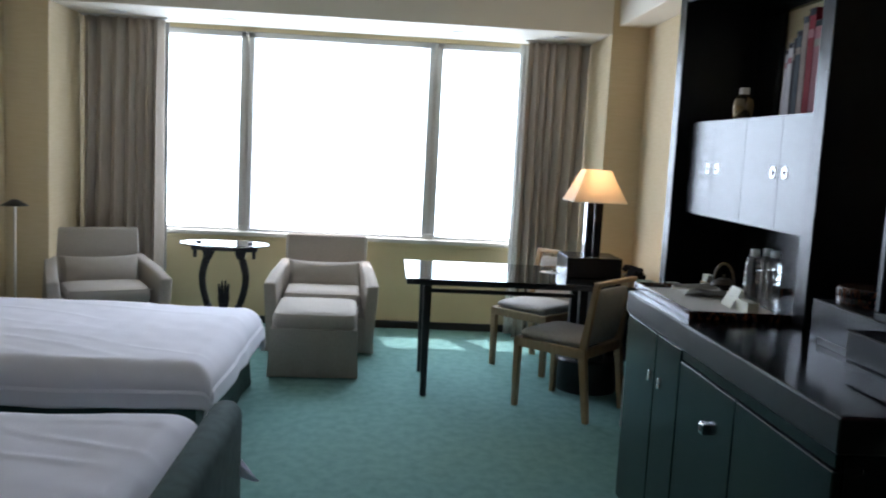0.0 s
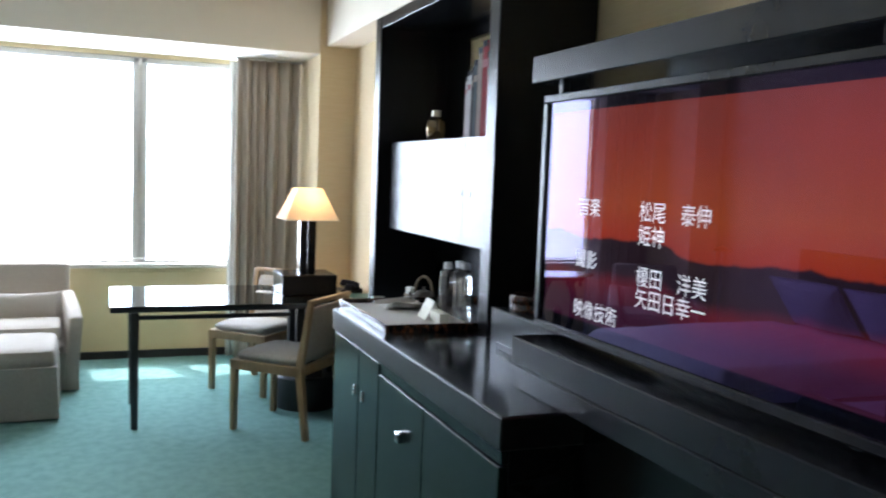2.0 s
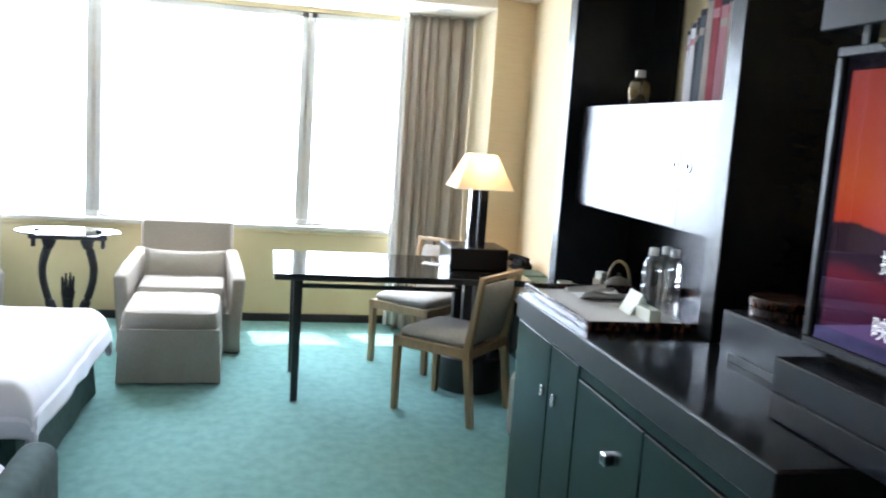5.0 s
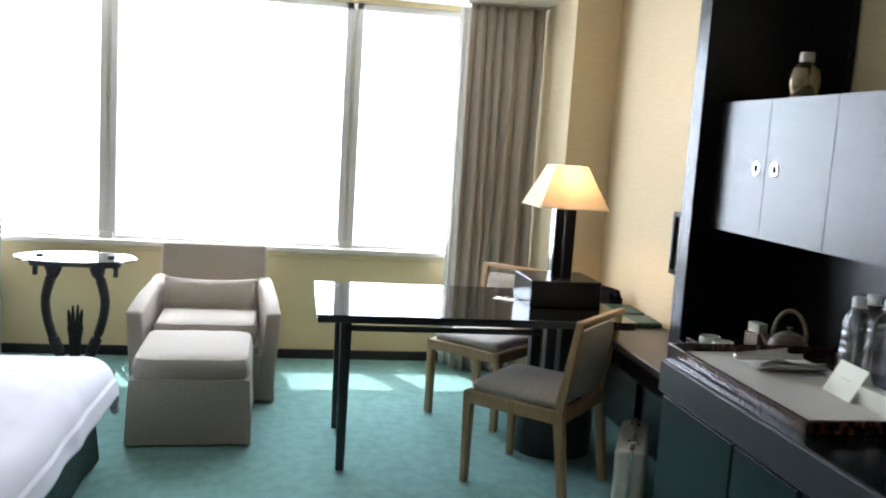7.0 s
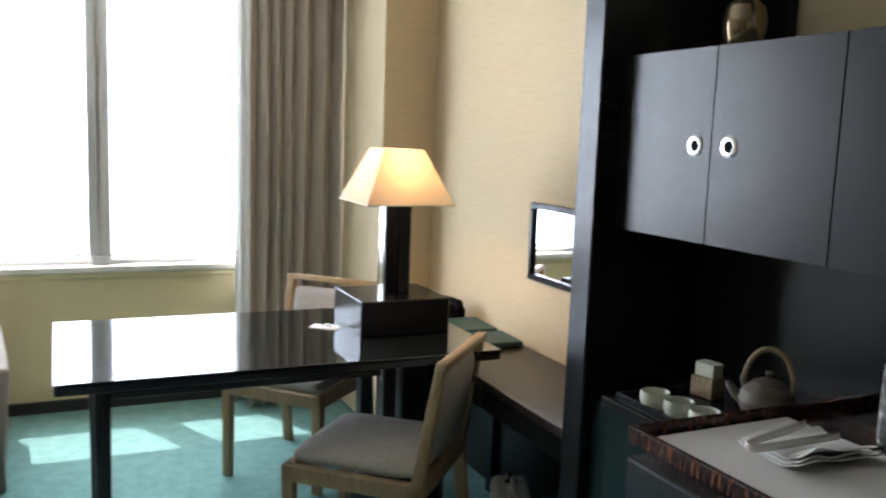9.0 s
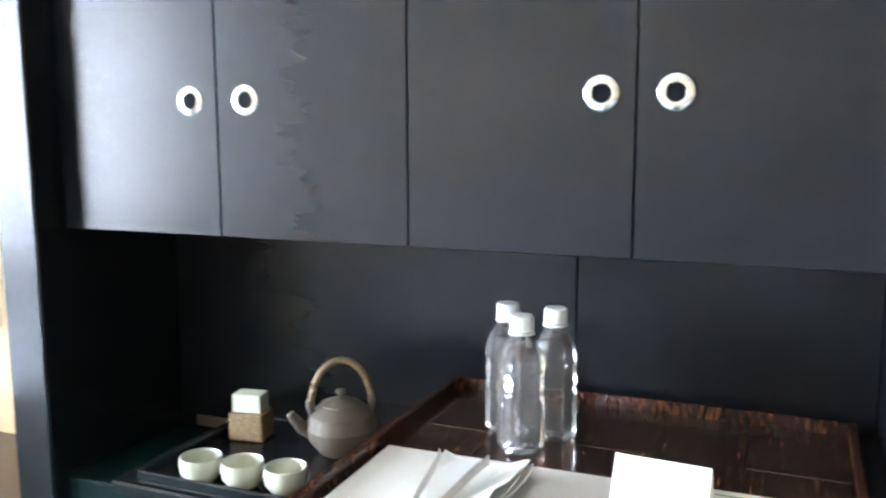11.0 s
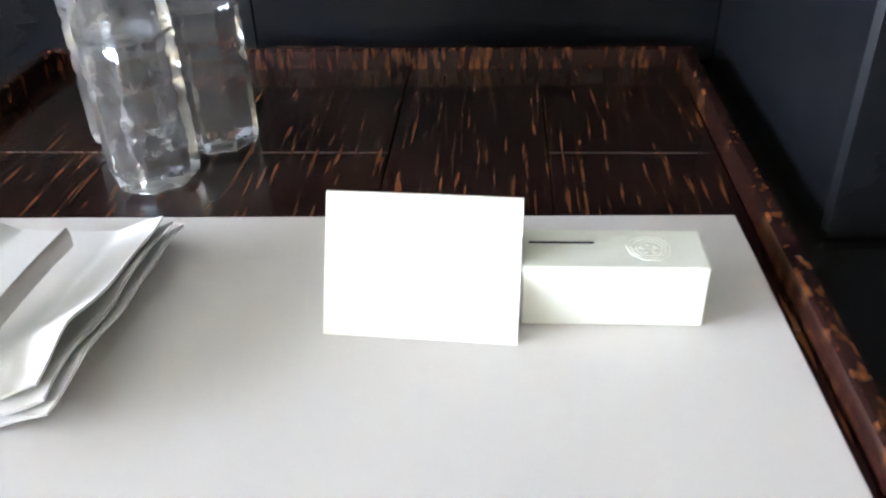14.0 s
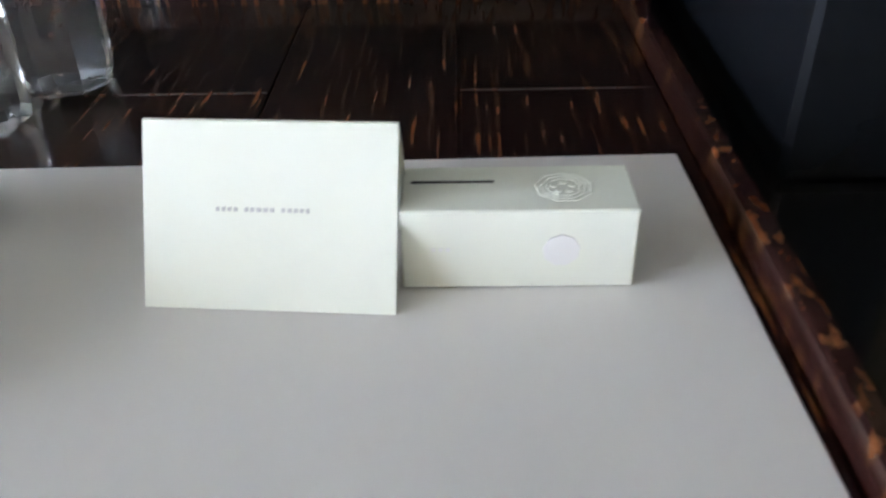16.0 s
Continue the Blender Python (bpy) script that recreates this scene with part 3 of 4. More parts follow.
for x in (-0.055, 0.055):
    for y in (-0.2, 0.2):
        part("wheel", moved(lathe([(0.0, -0.01), (0.018, -0.01), (0.02, 0), (0.018, 0.01), (0.0, 0.01)], 14), pose(x, y, 0.02, 0, 90, 0)), BLACKPLASTIC, case)

mir = thing("wall_mirror", "small black-framed mirror hung above the console", "mirror", pose(XR, 6.88, 1.072))
part("frame", merged(box(-0.022, -0.18, 0.125, -0.001, 0.18, 0.148, 0.002), box(-0.022, -0.18, -0.148, -0.001, 0.18, -0.125, 0.002),
                     box(-0.022, -0.18, -0.1245, -0.001, -0.157, 0.1245, 0.002), box(-0.022, 0.157, -0.1245, -0.001, 0.18, 0.1245, 0.002)), BLACKWOOD, mir)
part("mirror_glass", box(-0.010, -0.157, -0.125, -0.004, 0.157, 0.125, 0), MIRROR, mir)

# ---- low cabinet and counter ----
TOP = 0.935
cab = thing("low_cabinet", "low cabinet with dark green lacquered doors", "cabinet")
part("body", box(4.02, 3.715, 0.05, 4.78, 5.365, 0.845, 0.002), BLACKWOOD, cab)
part("plinth", box(4.05, 3.73, 0.0, 4.78, 5.35, 0.05, 0.002), BLACKWOOD, cab)
def ring_pull(parent, x, y, z, r, wid):
    h = part("ring_pull", moved(lathe([(wid, -0.001), (r, -0.001), (r, 0.0012), (r - 0.002, 0.0022), (wid + 0.0015, 0.0022), (wid, 0.001), (wid, -0.001)], 28), pose(x, y, z, 0, -90, 0)), CHROME, parent, "round chrome finger pull")
    # flat matte black disc stands in for the shade inside the pull's hole
    part("recess_shade", moved(lathe([(0.0, 0.0008), (wid, 0.0006)], 20), pose(x, y, z, 0, -90, 0)), MATTE, h)
for y0, y1, pull in ((4.986, 5.362, 5.040), (4.728, 4.979, 4.924), (4.262, 4.720, 4.440), (3.72, 4.255, 0)):
    d = part("door", box(3.995, y0, 0.055, 4.018, y1, 0.838 if y0 > 4.71 else 0.80, 0.003), GREENWOOD, cab)
    if pull > 4.5:
        pl = part("pull", moved(merged(*[moved(lathe([(0.005, 0), (0.011, 0), (0.011, 0.005), (0.009, 0.007), (0.006, 0.007), (0.005, 0.004), (0.005, 0)], 18), pose(dz, 0, 0)) for dz in (-0.0105, 0.0105)]), pose(3.9955, pull, 0.662, 0, -90, 0)), CHROME, d, "double-ring chrome pull")
    elif pull:
        kn = part("knob", box(3.970, pull - 0.017, 0.639, 3.996, pull + 0.017, 0.675, 0.004), CHROME, d, "square chrome knob")
        part("slot", box(3.9685, pull - 0.008, 0.648, 3.971, pull + 0.008, 0.666, 0.001), BLACKPLASTIC, kn)
part("rail", box(4.0, 3.72, 0.805, 4.018, 4.72, 0.842, 0.002), GREENWOOD, cab)
ctr = thing("counter_top", "thick black gloss counter with a charcoal edge", "counter")
part("slab", box(3.988, 3.70, 0.846, 4.78, 5.38, TOP - 0.004, 0.004), COUNTEREDGE, ctr)
part("surface", box(3.992, 3.704, TOP - 0.0035, 4.78, 5.376, TOP, 0.001), COUNTER, ctr)

# ---- tall shelf unit ----
unit = thing("shelf_unit", "tall black wooden wall unit with an open shelf over four doors", "shelf unit")
part("side_panel", box(4.38, 6.085, 0, 4.78, 6.175, 2.31, 0.004), BLACKWOOD, unit)
part("side_panel", box(4.38, 4.655, TOP + 0.001, 4.78, 4.742, 2.31, 0.004), BLACKWOOD, unit)
part("top_board", box(4.382, 4.743, 2.25, 4.78, 6.084, 2.308, 0.003), BLACKWOOD, unit)
part("back_rail", box(4.745, 4.743, 2.19, 4.78, 6.084, 2.249, 0.002), BLACKWOOD, unit)
part("upper_back_board", box(4.752, 5.85, 1.678, 4.78, 6.084, 2.188, 0.001), BLACKWOOD, unit)
part("shelf", box(4.462, 4.743, 1.655, 4.78, 6.084, 1.676, 0.002), BLACKWOOD, unit)
part("bottom_board", box(4.462, 4.743, 1.240, 4.78, 6.084, 1.258, 0.002), BLACKWOOD, unit)
for y0, y1 in ((4.743, 5.2165), (5.2175, 6.084)):
    part("back_board", box(4.73, y0, 0.80 if y0 > 5.2 else TOP + 0.001, 4.78, y1, 1.239, 0.0008), BLACKWOOD, unit)
edges = (6.078, 5.738, 5.402, 5.073, 4.745)
for i in range(4):
    d = part("door", box(4.440, edges[i + 1] + 0.001, 1.236, 4.461, edges[i] - 0.001, 1.674, 0.001), DOORWOOD, unit)
    ring_pull(d, 4.4395, edges[1] + 0.052 if i == 0 else edges[1] - 0.055 if i == 1 else edges[3] + 0.046 if i == 2 else edges[3] - 0.050, 1.455, 0.024, 0.0125)
tea = thing("tea_cabinet", "lower dark cabinet section beside the counter", "cabinet")
part("body", box(4.25, 5.385, 0.0, 4.725, 5.80, 0.862, 0.003), GREENWOOD, tea)
part("top", box(4.24, 5.383, 0.863, 4.728, 5.81, 0.885, 0.003), COUNTER, tea)
part("lower_body", box(4.41, 5.812, 0.0, 4.725, 6.08, 0.78, 0.003), GREENWOOD, tea)

# ---- things on the shelf ----
jar = thing("glass_jar", "round smoky bronze glass jar with a cap on the shelf", "jar", pose(4.60, 5.835, 1.677) @ Matrix.Diagonal((0.74, 0.74, 0.92, 1)))
part("body", lathe([(0.045, 0), (0.05, 0.004), (0.066, 0.05), (0.068, 0.085), (0.058, 0.115), (0.036, 0.135), (0.028, 0.14)], 32), JARGLASS, jar)
part("cap", lathe([(0.030, 0.138), (0.031, 0.142), (0.031, 0.168), (0.028, 0.172), (0.0, 0.172)], 24), BRUSHED, jar)
y = 5.275
for key, w, h, d in (("white", 0.022, 0.262, 0.17), ("white", 0.036, 0.285, 0.18), ("black", 0.020, 0.30, 0.17), ("grey", 0.040, 0.325, 0.20), ("cream", 0.042, 0.372, 0.21), ("red", 0.050, 0.395, 0.22), ("pink", 0.052, 0.345, 0.20), ("cream", 0.045, 0.35, 0.2), ("grey", 0.05, 0.33, 0.2), ("red", 0.04, 0.32, 0.2), ("white", 0.04, 0.30, 0.19)):
    b = thing("book", {"white": "slim white hardback book", "black": "slim black hardback book", "grey": "grey cloth-bound book", "cream": "tall cream book", "red": "tall dark red book", "pink": "pale pink book"}[key] + " standing on the shelf", "book", pose(4.52, y - w / 2, 1.677), "row of books")
    part("cover", merged(box(0, -w / 2, 0, d, -w / 2 + 0.0025, h, 0.001), box(0, w / 2 - 0.0025, 0, d, w / 2, h, 0.001), box(-0.003, -w / 2, 0, 0.0, w / 2, h, 0.001)), BOOKS[key], b)
    part("pages", box(0.001, -w / 2 + 0.003, 0.004, d - 0.004, w / 2 - 0.003, h - 0.004, 0), PAPER, b)
    part("title_band", box(-0.0042, -w / 2 + 0.003, h * 0.72, -0.003, w / 2 - 0.003, h * 0.80, 0), BOOKS["pink" if key in ("red", "white") else "cream"], b)
    part("head_band", box(-0.0042, -w / 2 + 0.001, h * 0.93, -0.003, w / 2 - 0.001, h * 0.995, 0), BOOKS["black" if key != "cream" else "grey"], b, "dark band at the head of the spine")
    y -= w + 0.002

# ---- tea set ----
tt = thing("tea_tray", "dark square tray holding the tea set", "tray", pose(4.385, 5.602, 0.885))
part("base", box(-0.14, -0.16, 0, 0.14, 0.16, 0.008, 0.003), BLACKWOOD, tt)
part("rim", merged(box(-0.14, -0.16, 0.008, -0.132, 0.16, 0.022, 0.002), box(0.132, -0.16, 0.008, 0.14, 0.16, 0.022, 0.002), box(-0.132, -0.16, 0.008, 0.132, -0.152, 0.022, 0.002), box(-0.132, 0.152, 0.008, 0.132, 0.16, 0.022, 0.002)), BLACKWOOD, tt)
cup = lambda: lathe([(0.022, 0), (0.026, 0.002), (0.037, 0.018), (0.040, 0.034), (0.038, 0.048), (0.0365, 0.049), (0.035, 0.046), (0.036, 0.03), (0.03, 0.012), (0.0, 0.007)], 28)
first_cup = solo("tea_cup", cup(), CERAMIC, "small pale celadon handleless tea cup", "cup", pose(4.277, 5.668, 0.894) @ Matrix.Scale(0.8, 4), "three tea cups")
for y in (5.599, 5.530):
    copy_thing(first_cup, pose(4.277 + (5.668 - y) * 0.1, y, 0.894))
tp = thing("teapot", "brown clay teapot with a wrapped cane handle", "teapot", pose(4.455, 5.530, 0.894, 0, 0, 125) @ Matrix.Scale(0.80, 4))
part("body", lathe([(0.04, 0), (0.045, 0.003), (0.066, 0.03), (0.072, 0.055), (0.064, 0.082), (0.045, 0.098), (0.03, 0.102)], 32), CLAY, tp)
lid = part("lid", lathe([(0.040, 0.099), (0.040, 0.103), (0.02, 0.111), (0.006, 0.113), (0.006, 0.119), (0.011, 0.124), (0.009, 0.130), (0.0, 0.132)], 24), CLAY, tp)
part("spout", tube([(0.055, 0, 0.045), (0.080, 0, 0.058), (0.095, 0, 0.078), (0.101, 0, 0.088)], [0.018, 0.014, 0.010, 0.008], 12), CLAY, tp)
part("handle", tube([(0.061 * math.cos(a), 0, 0.095 + 0.095 * math.sin(a)) for a in [math.pi * k / 16 for k in range(17)]], 0.0065, 10), CANE, tp)
for k in range(3, 26):
    a = math.pi * k / 28
    part("wrap", moved(lathe([(0.0062, -0.0018), (0.0078, -0.001), (0.0078, 0.001), (0.0062, 0.0018)], 10), pose(0.061 * math.cos(a), 0, 0.095 + 0.095 * math.sin(a), 0, -math.degrees(math.atan2(0.061 * math.sin(a), 0.095 * math.cos(a))), 0)), CANE, tp)
for sx in (-1, 1):
    part("lug", tube([(sx * 0.055, 0, 0.075), (sx * 0.063, 0, 0.10), (sx * 0.062, 0, 0.112)], 0.008, 8), CLAY, tp)
tb = thing("tea_box", "small pale box of tea bags on the tray", "box", pose(4.455, 5.705, 0.894, 0, 0, 10) @ Matrix.Scale(0.85, 4))
part("holder", box(-0.028, -0.035, 0, 0.028, 0.035, 0.055, 0.002), CANE, tb, "woven straw holder")
part("packet", box(-0.02, -0.03, 0.055, 0.02, 0.03, 0.092, 0.002), CERAMIC, tb)

# ---- lacquer tray on the counter ----
TX0, TX1, TY0, TY1 = 4.028, 4.70, 4.773, 5.432
tray = thing("lacquer_tray", "large dark lacquer tray streaked with orange on the counter", "tray")
part("underframe", box(TX0 + 0.012, TY0 + 0.012, TOP, TX1 - 0.012, TY1 - 0.012, TOP + 0.004, 0.001), BLACKWOOD, tray)
cuts_y, cuts_x = (TY0 + 0.013, 4.922, 5.052, 5.285, TY1 - 0.013), (TX0 + 0.013, 4.27, 4.498, TX1 - 0.013)
for i in range(4):
    xs = cuts_x if i != 1 else (cuts_x[0], 4.35, cuts_x[-1])
    for xa, xb in zip(xs, xs[1:]):
        part("veneer_panel", box(xa + 0.0006, cuts_y[i] + 0.0006, TOP + 0.0045, xb - 0.0006, cuts_y[i + 1] - 0.0006, TOP + 0.010, 0.0008, 1), TRAYMAT, tray)
for x0, y0, x1, y1 in ((TX0, TY0, TX0 + 0.0125, TY1), (TX1 - 0.0125, TY0, TX1, TY1), (TX0 + 0.013, TY0, TX1 - 0.013, TY0 + 0.0125), (TX0 + 0.013, TY1 - 0.0125, TX1 - 0.013, TY1)):
    part("rim", box(x0, y0, TOP + 0.001, x1, y1, TOP + 0.030, 0.002), TRAYEDGE, tray)
ZT = TOP + 0.0105
solo("paper_mat", box(-0.336, 0.0, 0, 0.0, 0.614, 0.003, 0.001), MATPAPER, "large cream paper mat lying in the tray", "mat", pose(4.396, 4.797, ZT, 0, 0, 1.1))
ZM = ZT + 0.0035

def bottle(m):
    b = thing("water_bottle", "clear plastic water bottle with a white cap, full", "bottle", m, "three water bottles")
    prof = [(0.0, 0.005), (0.016, 0.003), (0.025, 0.0), (0.031, 0.005), (0.0325, 0.014), (0.0325, 0.060), (0.0312, 0.063), (0.0312, 0.066), (0.0325, 0.069), (0.0325, 0.079),
            (0.0312, 0.082), (0.0312, 0.085), (0.0325, 0.088), (0.0325, 0.105), (0.0312, 0.108), (0.0312, 0.111), (0.0325, 0.114), (0.0322, 0.134), (0.0290, 0.147), (0.0180, 0.166), (0.0140, 0.171), (0.0140, 0.184), (0.0, 0.184)]
    part("body", lathe([(r * 1.06, z) for r, z in prof], 8), WATERCLEAR, b, "clear ribbed plastic full of water")
    part("label_band", lathe([(0.0328, 0.118), (0.0330, 0.119), (0.0330, 0.120), (0.0328, 0.121)], 8), WATERCLEAR, b)
    part("cap", lathe([(0.0165, 0.178), (0.0172, 0.180), (0.0172, 0.197), (0.0155, 0.200), (0.0, 0.200)], 28), CAPPLASTIC, b)
    part("neck_ring", lathe([(0.0142, 0.172), (0.0185, 0.173), (0.0185, 0.176), (0.0142, 0.177)], 24), CAPPLASTIC, b)
    return b
b0 = bottle(pose(4.450, 5.229, ZT, 0, 0, 14))
copy_thing(b0, pose(4.524, 5.274, ZT, 0, 0, 32))
copy_thing(b0, pose(4.518, 5.197, ZT, 0, 0, -6))

card = thing("folded_card", "ivory folded tent card with one small printed line", "card", pose(4.2525, 5.007, ZM, 0, 0, -4))
W, H, LEAN_X = 0.0563, 0.0728, 0.039
part("front", prism([(0, 0), (0.0009, 0), (LEAN_X + 0.0009, H), (LEAN_X, H)], "y", -W, W), IVORY, card)
part("back", prism([(0.068, 0), (0.0689, 0), (LEAN_X + 0.0018, H), (LEAN_X + 0.0009, H)], "y", -W, W), IVORY, card)
tilt = Matrix(((LEAN_X / H, 0, -1, 0), (0, 1, 0, 0), (1, 0, LEAN_X / H, 0), (0, 0, 0, 1)))
word = []
rnd = random.Random(4)
pos = -0.0235
for n_letters in (4, 5, 5):
    for k in range(n_letters):
        w = rnd.uniform(0.0014, 0.0020)
        z = 0.0385
        bx = z * LEAN_X / H - 0.0004
        word.append(prism([(bx, z), (bx + 0.0006, z), (bx + 0.0006 + 0.0014 * LEAN_X / H, z + 0.0014), (bx + 0.0014 * LEAN_X / H, z + 0.0018)], "y", -(pos + w), -pos))
        pos += w + 0.0011
    pos += 0.0022
part("printed_line", merged(*word), INK, card, "row of small grey printed bars")

wb = thing("gift_box", "narrow ivory paper box with an embossed seal", "box", pose(4.268, 4.845, ZM))
part("body", box(0, 0, 0, 0.040, 0.1035, 0.0405, 0.0008), IVORY, wb)
part("slot", box(0.0245, 0.062, 0.0402, 0.026, 0.0995, 0.0409, 0), BLACKPLASTIC, wb)
seal = part("embossed_seal", merged(*[moved(lathe([(r - 0.0009, 0), (r - 0.0005, 0.0005), (r, 0.0005), (r + 0.0004, 0)], 9 if r > 0.007 else 7), pose(0.020, 0.031, 0.0403)) for r in (0.013, 0.0105, 0.008)],
                                    *[moved(lathe([(0.0, 0.0007), (0.0016, 0.0005), (0.002, 0)], 8), pose(0.020 + 0.0042 * math.cos(a), 0.031 + 0.0042 * math.sin(a), 0.0403)) for a in (0, 1.26, 2.51, 3.77, 5.03)]), IVORY, wb)
part("sticker", moved(lathe([(0.0, 0.0009), (0.0082, 0.0008), (0.0086, 0)], 9), pose(0.0004, 0.033, 0.020, 0, -90, 0)), PAPER, wb, "round white sticker")
part("blind_stamp", merged(*[box(-0.0002, 0.082 + k * 0.0032, 0.020, 0.0006, 0.0838 + k * 0.0032, 0.0218, 0) for k in range(3)]), PAPER, wb)

def napkin_layer(w, d, k):
    bm = bmesh.new()
    bmesh.ops.create_grid(bm, x_segments=26, y_segments=26, size=0.5)
    for v in bm.verts:
        x, y = v.co.x * w, v.co.y * d
        u = v.co.y * 2
        roll = 0.014 * max(0, -u - 0.45) / 0.55 + 0.006 * max(0, u - 0.6) / 0.4
        puff = 0.007 * noise.noise(Vector((x * 13, y * 16, k * 3.1))) + 0.006 * math.exp(-((v.co.x + 0.30) / 0.12) ** 2)
        v.co = Vector((x + 0.004 * noise.noise(Vector((y * 30, k, 0))), y + 0.004 * noise.noise(Vector((x * 25, k, 5))), 0.003 + 0.0035 * k + max(0, roll + puff)))
    bmesh.ops.solidify(bm, geom=bm.faces[:], thickness=0.002)
    return bm
nap = thing("folded_napkin", "white folded cloth napkin, softly rumpled, on the mat", "napkin", pose(4.262, 5.247, ZM + 0.001, 0, 0, -3))
for k in range(3):
    part("layer", moved(napkin_layer(0.178 - 0.008 * k, 0.140 - 0.008 * k, k), pose(0, 0, 0.002 * k)), PAPER, nap)
tongs = thing("serving_tongs", "pale steel tongs with flat arms lying open on the napkin", "tongs", pose(4.131, 5.254, ZM + 0.026, 0, -3, 2))
for sgn in (-1, 1):
    arm = [(0.010 + 0.162 * f, sgn * (0.010 + 0.024 * f + 0.0015 * math.sin(math.pi * 2 * f)), 0) for f in [k / 12 for k in range(13)]]
    part("arm", tube(arm, [0.0016] * 13, 8, 4.6), TONGMETAL, tongs)
bend = [(0.010 - 0.010 * math.sin(math.pi * k / 10), 0.010 * math.cos(math.pi * k / 10), 0) for k in range(11)]
part("spring_bend", tube(bend, 0.0016, 8, 4.6), TONGMETAL, tongs)

# ---- television wall ----
blk = thing("black_box", "low black box unit on the counter beside the television", "cabinet", pose(4.33, 4.05, TOP))
part("body", box(0, 0, 0.0, 0.44, 0.465, 0.135, 0.003), GREYPLATE, blk)
# solid black strip drawn as the shade of a gap under the box
part("gap_shade_strip", box(-0.004, 0.02, 0.0, 0.0, 0.41, 0.022, 0.001), BLACKPLASTIC, blk)
rb = thing("round_box", "round lidded lacquer box streaked with orange", "box", pose(4.45, 4.415, TOP + 0.136))
part("base", lathe([(0.0, 0.0), (0.088, 0.0), (0.09, 0.003), (0.09, 0.026), (0.086, 0.027)], 40), TRAYEDGE, rb)
part("lid", lathe([(0.086, 0.029), (0.091, 0.029), (0.092, 0.032), (0.092, 0.05), (0.088, 0.054), (0.0, 0.055)], 40), TRAYEDGE, rb)
tvu = thing("television_cabinet", "black television niche cabinet with grey metal rails", "cabinet")
part("base", box(4.22, 2.58, 0.0, 4.78, 3.698, TOP - 0.002, 0.003), BLACKWOOD, tvu)
part("back_panel", box(4.72, 2.58, TOP + 0.001, 4.78, 4.652, 1.245, 0.002), BLACKWOOD, tvu)
part("upper_back_panel", box(4.66, 2.58, 1.246, 4.78, 4.05, 1.86, 0.002), BLACKWOOD, tvu)
part("lower_rail", box(4.15, 2.60, 1.000, 4.655, 3.99, 1.075, 0.003), GREYPLATE, tvu)
part("lower_drawer", box(4.152, 2.60, TOP + 0.001, 4.655, 3.99, 0.997, 0.003), GREYPLATE, tvu)
part("upper_rail", box(4.215, 2.60, 1.785, 4.655, 4.065, 1.86, 0.003), GREYPLATE, tvu)
part("side_panel", box(4.10, 2.53, 0.0, 4.78, 2.575, 1.90, 0.003), BLACKWOOD, tvu)
TVY0, TVY1, TVZ0, TVZ1 = 2.790, 4.024, 1.096, 1.750
tv = thing("television", "flat television switched on, showing a red dusk with white credits", "television", pose(4.235, (TVY0 + TVY1) / 2, TVZ0))
hw, th = (TVY1 - TVY0) / 2, TVZ1 - TVZ0
part("housing", box(0.012, -hw + 0.004, 0.004, 0.085, hw - 0.004, th - 0.004, 0.006), BLACKPLASTIC, tv)
part("bezel", merged(box(0, -hw, 0, 0.03, hw, 0.022, 0.003), box(0, -hw, th - 0.022, 0.03, hw, th, 0.003), box(0, -hw, 0.0221, 0.03, -hw + 0.022, th - 0.0221, 0.003), box(0, hw - 0.022, 0.0221, 0.03, hw, th - 0.0221, 0.003)), GREYPLATE, tv)
part("black_border", box(0.009, -hw + 0.02, 0.02, 0.0115, hw - 0.02, th - 0.02, 0), PANE, tv)
scr = part("screen", box(0.0, -hw + 0.054, 0.0, 0.0015, hw - 0.05, th - 0.108, 0), SCREEN, tv)
scr.location = (0.0070, 0, 0.056)
for yy in (-0.5, 0.56):
    part("mount", box(0.02, yy - 0.012, -0.012, 0.045, yy + 0.012, 0.001, 0.002), GREYPLATE, tv)
    part("mount", box(0.02, yy - 0.012, th - 0.001, 0.045, yy + 0.012, th + 0.045, 0.002), GREYPLATE, tv)
def lettering(text, y, z, size):
    cu = bpy.data.curves.new("line", "FONT")
    cu.body, cu.size = text, size
    ob = bpy.data.objects.new("line", cu)
    scene.collection.objects.link(ob)
    deps = bpy.context.evaluated_depsgraph_get()
    me = bpy.data.meshes.new_from_object(ob.evaluated_get(deps))
    bpy.data.objects.remove(ob)
    me.materials.clear()
    me.materials.append(TITLE)
    t = new("lettering", me)
    t.parent = tv
    t.matrix_basis = Matrix.Translation((0.0062, y, z)) @ Matrix(((0, 0, -1, 0), (-1, 0, 0, 0), (0, 1, 0, 0), (0, 0, 0, 1)))
    return t
for text, y, z in (("音楽", 0.405, 0.335), ("松尾　泰伸", 0.135, 0.335), ("姫神", 0.135, 0.28), ("撮影", 0.41, 0.20), ("榎田　洋美", 0.135, 0.185), ("矢田日幸一", 0.135, 0.135), ("映像技術", 0.41, 0.07)):
    for k, sign in enumerate(text):
        if sign != "　":
            lettering(sign, y - 0.051 * k, z, 0.051)

